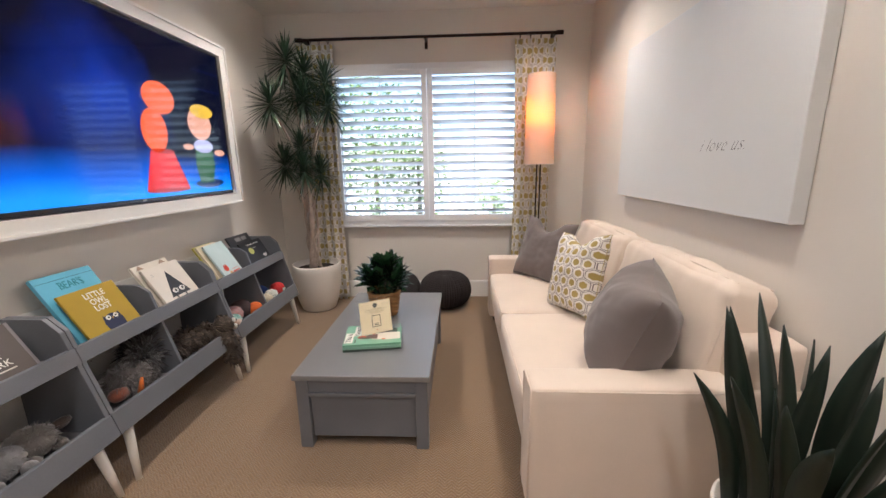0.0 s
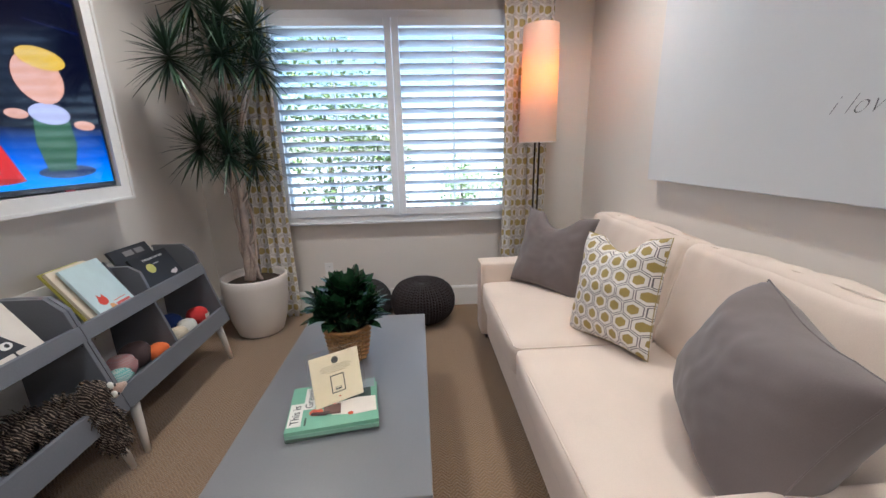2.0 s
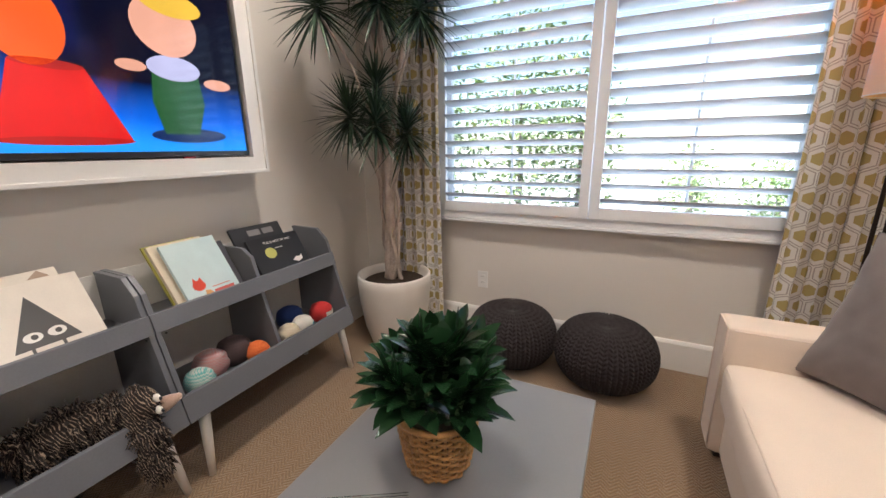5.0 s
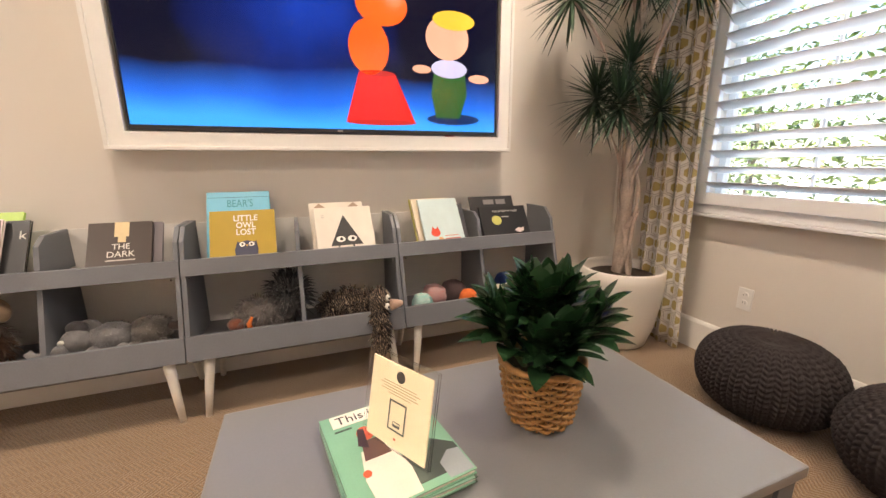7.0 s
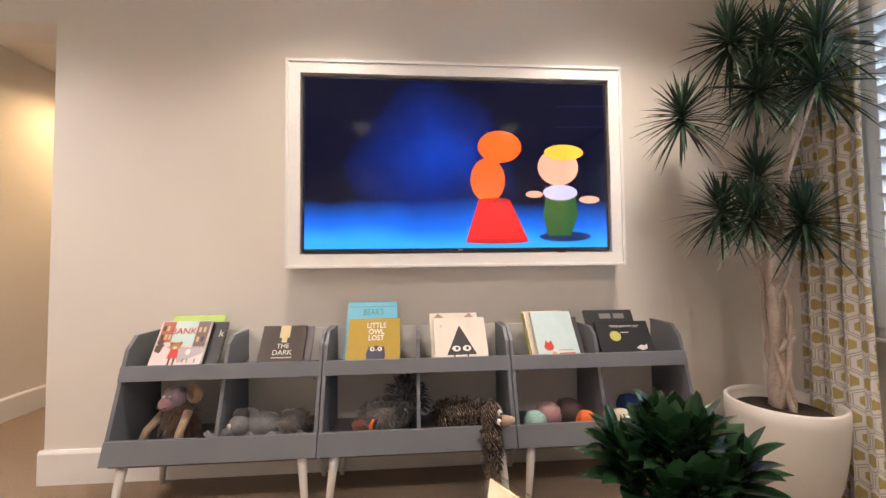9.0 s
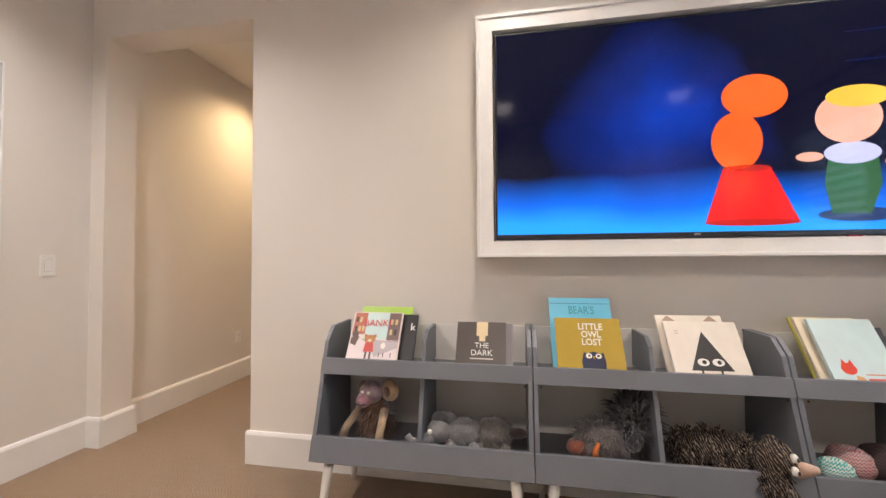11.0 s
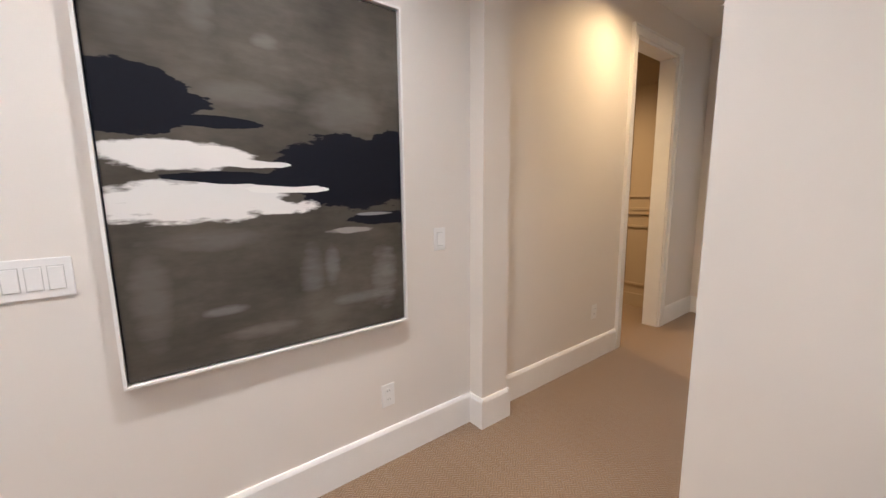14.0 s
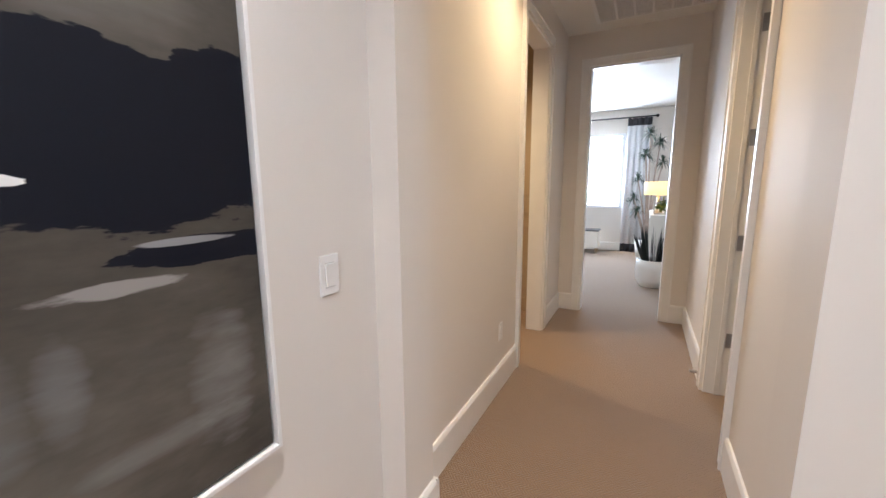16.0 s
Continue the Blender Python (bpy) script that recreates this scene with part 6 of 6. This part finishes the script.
for y0, y1 in ((-1.72, -1.28), (-2.3, -1.8)):
    for z0, z1 in ((0.25, 0.93), (1.24, 2.45)):
        for a, c in (((y0, z0), (y1, z0 + 0.025)), ((y0, z1 - 0.025), (y1, z1)), ((y0, z0 + 0.025), (y0 + 0.025, z1 - 0.025)), ((y1 - 0.025, z0 + 0.025), (y1, z1 - 0.025))):
            b.box((PX0, a[0], a[1]), (PX0 + 0.014, c[0], c[1]))
structure("wainscot_moulding", b, TAN, "tan panel moulding with a chair rail", "moulding", 0.002)
# added fill to brighten the tan wall; no fitting is seen in this room
lamp("side_room_fill", "SPOT", look((-3.7, -2.0, CEIL - 0.03), (-3.7, -2.0, 0)), 20, HALLWARM, size=0.05, spot=140)

# ---- bright room at the end of the hallway ----
BX, BY0, BY1 = -9.3, -4.0, 1.0
BWY0, BWY1, BWZ0, BWZ1 = -2.6, -0.72, 0.88, 2.36
b = B().box((BX - 0.2, BY0, 0), (BX, BWY0, CEIL)).box((BX - 0.2, BWY1, 0), (BX, BY1, CEIL)).box((BX - 0.2, BWY0, 0), (BX, BWY1, BWZ0)).box((BX - 0.2, BWY0, BWZ1), (BX, BWY1, CEIL))
b.box((BX, BY1, 0), (HX - 0.13, BY1 + 0.2, CEIL)).box((BX, BY0 - 0.2, 0), (HX - 0.13, BY0, CEIL)).box((HX - 0.13, BY0, 0), (HX, SY - 0.13, CEIL)).box((HX - 0.13, HY + 0.13, 0), (HX, BY1, CEIL))
structure("wall_end_room", b, PAINT, "pale painted walls of the bright end room", "wall")
structure("ceiling_end_room", B().box((BX - 0.2, BY0 - 0.2, CEIL), (HX - 0.13, BY1 + 0.2, CEIL + 0.1)), CEILING, "white ceiling of the end room", "ceiling")
skirting((BX, BY0), (BX, BY1), (1, 0))
w2 = thing("window_2", "tall white-framed window full of daylight in the end room", "window", kind="structure")
b = B().box((BX - 0.10, BWY0, BWZ0), (BX + 0.01, BWY0 + 0.06, BWZ1)).box((BX - 0.10, BWY1 - 0.06, BWZ0), (BX + 0.01, BWY1, BWZ1)).box((BX - 0.10, BWY0, BWZ0), (BX + 0.012, BWY1, BWZ0 + 0.05)).box((BX - 0.10, BWY0, BWZ1 - 0.05), (BX + 0.012, BWY1, BWZ1))
part("window_frame", b, SHUT, w2, bevel=0.003)
part("mullion", B().box((BX - 0.08, -1.44, BWZ0), (BX - 0.01, -1.38, BWZ1)), SHUT, w2)
sk = bpy.data.lights.new("window_daylight", "AREA")
sk.shape, sk.size, sk.size_y, sk.energy, sk.color = "RECTANGLE", 1.86, 1.46, 25, (0.90, 0.96, 1.0)
o = new("window_daylight", sk)
o.matrix_world = look((BX - 0.13, (BWY0 + BWY1) / 2, (BWZ0 + BWZ1) / 2), (0, (BWY0 + BWY1) / 2, (BWZ0 + BWZ1) / 2))
WHITECLOTH, BLACKCLOTH = fabric("white_voile", (0.76, 0.76, 0.78)), fabric("black_band_cloth", (0.03, 0.028, 0.035))
c2 = thing("end_room_curtain", "white curtain with black bands at top and hem", "curtain")
for nm, z0, z1, mt in (("cloth", 0.17, 2.48, WHITECLOTH), ("top_band", 2.48, 2.62, BLACKCLOTH), ("hem_band", 0.01, 0.17, BLACKCLOTH)):
    b = B()
    vs = [(BX + 0.08 + 0.03 * math.sin(i * 0.9), -0.70 + 0.42 * i / 30, z) for z in (z0, z1) for i in range(31)]
    b.add(vs, [(i, i + 1, i + 32, i + 31) for i in range(30)])
    o = part(nm, b, mt, c2, smooth=True)
    o.modifiers.new("thick", "SOLIDIFY").thickness = 0.004
r2_ = thing("end_room_curtain_rod", "black curtain rod with a ball end over the end room window", "curtain rod")
part("pole", B().tube([(BX + 0.08, -2.9, 2.64), (BX + 0.08, -0.22, 2.64)], 0.013, 10), BEZEL, r2_)
part("finial", B().ball((BX + 0.08, -0.2, 2.64), 0.03, 12, 8), BEZEL, r2_, smooth=True)
part("bracket", B().box((BX, -0.34, 2.63), (BX + 0.08, -0.32, 2.65)), BEZEL, r2_)
cab = thing("white_storage_bench", "low white storage bench with a dark top and wooden legs", "bench", pose(-8.95, -1.5, 0))
part("body", B().box((-0.2, -0.55, 0.10), (0.2, 0.42, 0.44)), GLOSS, cab, bevel=0.006)
part("top", B().box((-0.21, -0.56, 0.44), (0.21, 0.43, 0.46)), BEZEL, cab)
for fx in (-0.17, 0.17):
    for fy in (-0.5, 0.38):
        part("leg", B().tube([(fx, fy, 0.10), (fx, fy, 0)], [0.02, 0.015], 8), simple("oak_leg", (0.4, 0.26, 0.14), 0.5), cab)
con = thing("white_console_table", "white console table in the end room", "console table", pose(-7.35, 0.05, 0))
part("tabletop", B().box((-0.75, -0.28, 0.86), (0.6, 0.28, 0.92)), GLOSS, con, bevel=0.004)
for fx in (-0.72, 0.54):
    part("side_panel", B().box((fx, -0.27, 0), (fx + 0.05, 0.27, 0.86)), GLOSS, con, bevel=0.003)
tl = thing("table_lamp", "table lamp with a glowing cream drum shade on the console", "table lamp", pose(-7.5, -0.13, 0.92))
part("base", B().lathe([(0, 0), (0.07, 0), (0.07, 0.015), (0.015, 0.03), (0.03, 0.12), (0.012, 0.3), (0, 0.3)], 20), NICKEL, tl, smooth=True)
n = Nodes("glowing_drum_shade")
DRUM = n.done((0.7, 0.6, 0.4), 0.9, Emission_Color=(1.0, 0.58, 0.16), Emission_Strength=0.22)
part("shade", B().lathe([(0.20, 0.27), (0.20, 0.47), (0.19, 0.47), (0.19, 0.27)], 32), DRUM, tl, "glowing cream drum shade", smooth=True)
gt = thing("glass_terrarium", "small glass box with green and yellow planting on the console", "terrarium", pose(-7.10, -0.08, 0.92))
b = B()
for dx in (-0.1, 0.1):
    for dy in (-0.1, 0.1):
        b.box((dx - 0.006, dy - 0.006, 0), (dx + 0.006, dy + 0.006, 0.26))
b.box((-0.11, -0.11, 0), (0.11, 0.11, 0.012)).box((-0.11, -0.11, 0.255), (0.11, 0.11, 0.265))
part("frame", b, NICKEL, gt)
rnd = random.Random(8)
part("planting", leaf_cloud(rnd, 160, (0, 0, 0.11), (0.07, 0.07, 0.09), 0.06), leaf_material("mossy_leaf", (0.05, 0.12, 0.02), (0.40, 0.36, 0.05)), gt)
sp = thing("end_room_pot_plant", "dark spiky plant in a round white pot on the carpet", "potted plant", pose(-6.40, -0.16, 0))
part("pot", B().lathe([(0, 0), (0.15, 0), (0.2, 0.10), (0.21, 0.25), (0.2, 0.36), (0.185, 0.36), (0.18, 0.3), (0, 0.3)], 32), CERAMIC, sp, "round white pot", smooth=True)
b = B()
for k in range(46):
    az, out = k * 2.4, rnd.uniform(0.05, 0.45)
    L = rnd.uniform(0.35, 0.55)
    d = Vector((math.cos(az) * out, math.sin(az) * out, 1))
    p0 = Vector((0.10 * math.cos(az), 0.10 * math.sin(az), 0.28))
    b.ribbon([p0, p0 + d * L * 0.5, p0 + d * L], [0.012, 0.016, 0.001], (math.sin(az), -math.cos(az), 0.1), 0.3)
part("leaves", b, leaf_material("near_black_leaf", (0.006, 0.008, 0.008), (0.02, 0.025, 0.022)), sp)
dt = thing("end_room_dracaena", "tall branching dracaena plant in front of the end room curtain", "potted plant", pose(-8.75, -0.25, 0))
part("pot", B().lathe([(0, 0), (0.15, 0), (0.19, 0.3), (0.18, 0.3), (0, 0.28)], 24), CERAMIC, dt, smooth=True)
for hx, hy, hz in ((0, -0.2, 1.45), (0.05, -0.1, 1.9), (-0.05, 0.12, 2.1), (0.05, 0.18, 1.75), (0, -0.25, 1.1), (0, -0.05, 2.25), (0.02, -0.18, 0.85)):
    part("trunk", B().tube([(0, 0, 0.28), (hx * 0.4, hy * 0.4, hz * 0.6), (hx, hy, hz)], [0.02, 0.016, 0.01], 7), TRUNK, dt)
    b = B()
    for k in range(55):
        az, el = k * 2.4, rnd.uniform(-0.7, 1.3)
        d = Vector((math.cos(az) * math.cos(el), math.sin(az) * math.cos(el), math.sin(el)))
        L = rnd.uniform(0.14, 0.24)
        c = Vector((hx, hy, hz))
        b.ribbon([c, c + d * L * 0.55, c + d * L - Vector((0, 0, 0.06))], [0.008, 0.008, 0.001], (0, 0, 1), 0.2)
    part("leaf_rosette", b, BLADE, dt)
pf = thing("framed_picture", "dark framed picture on the end room wall", "picture", pose(-8.2, BY1, 1.9))
part("frame", B().box((-0.3, -0.03, -0.4), (0.3, -0.002, 0.4)), BEZEL, pf, bevel=0.003)
part("print", B().box((-0.26, -0.033, -0.36), (0.26, -0.031, 0.36)), PAGES, pf)
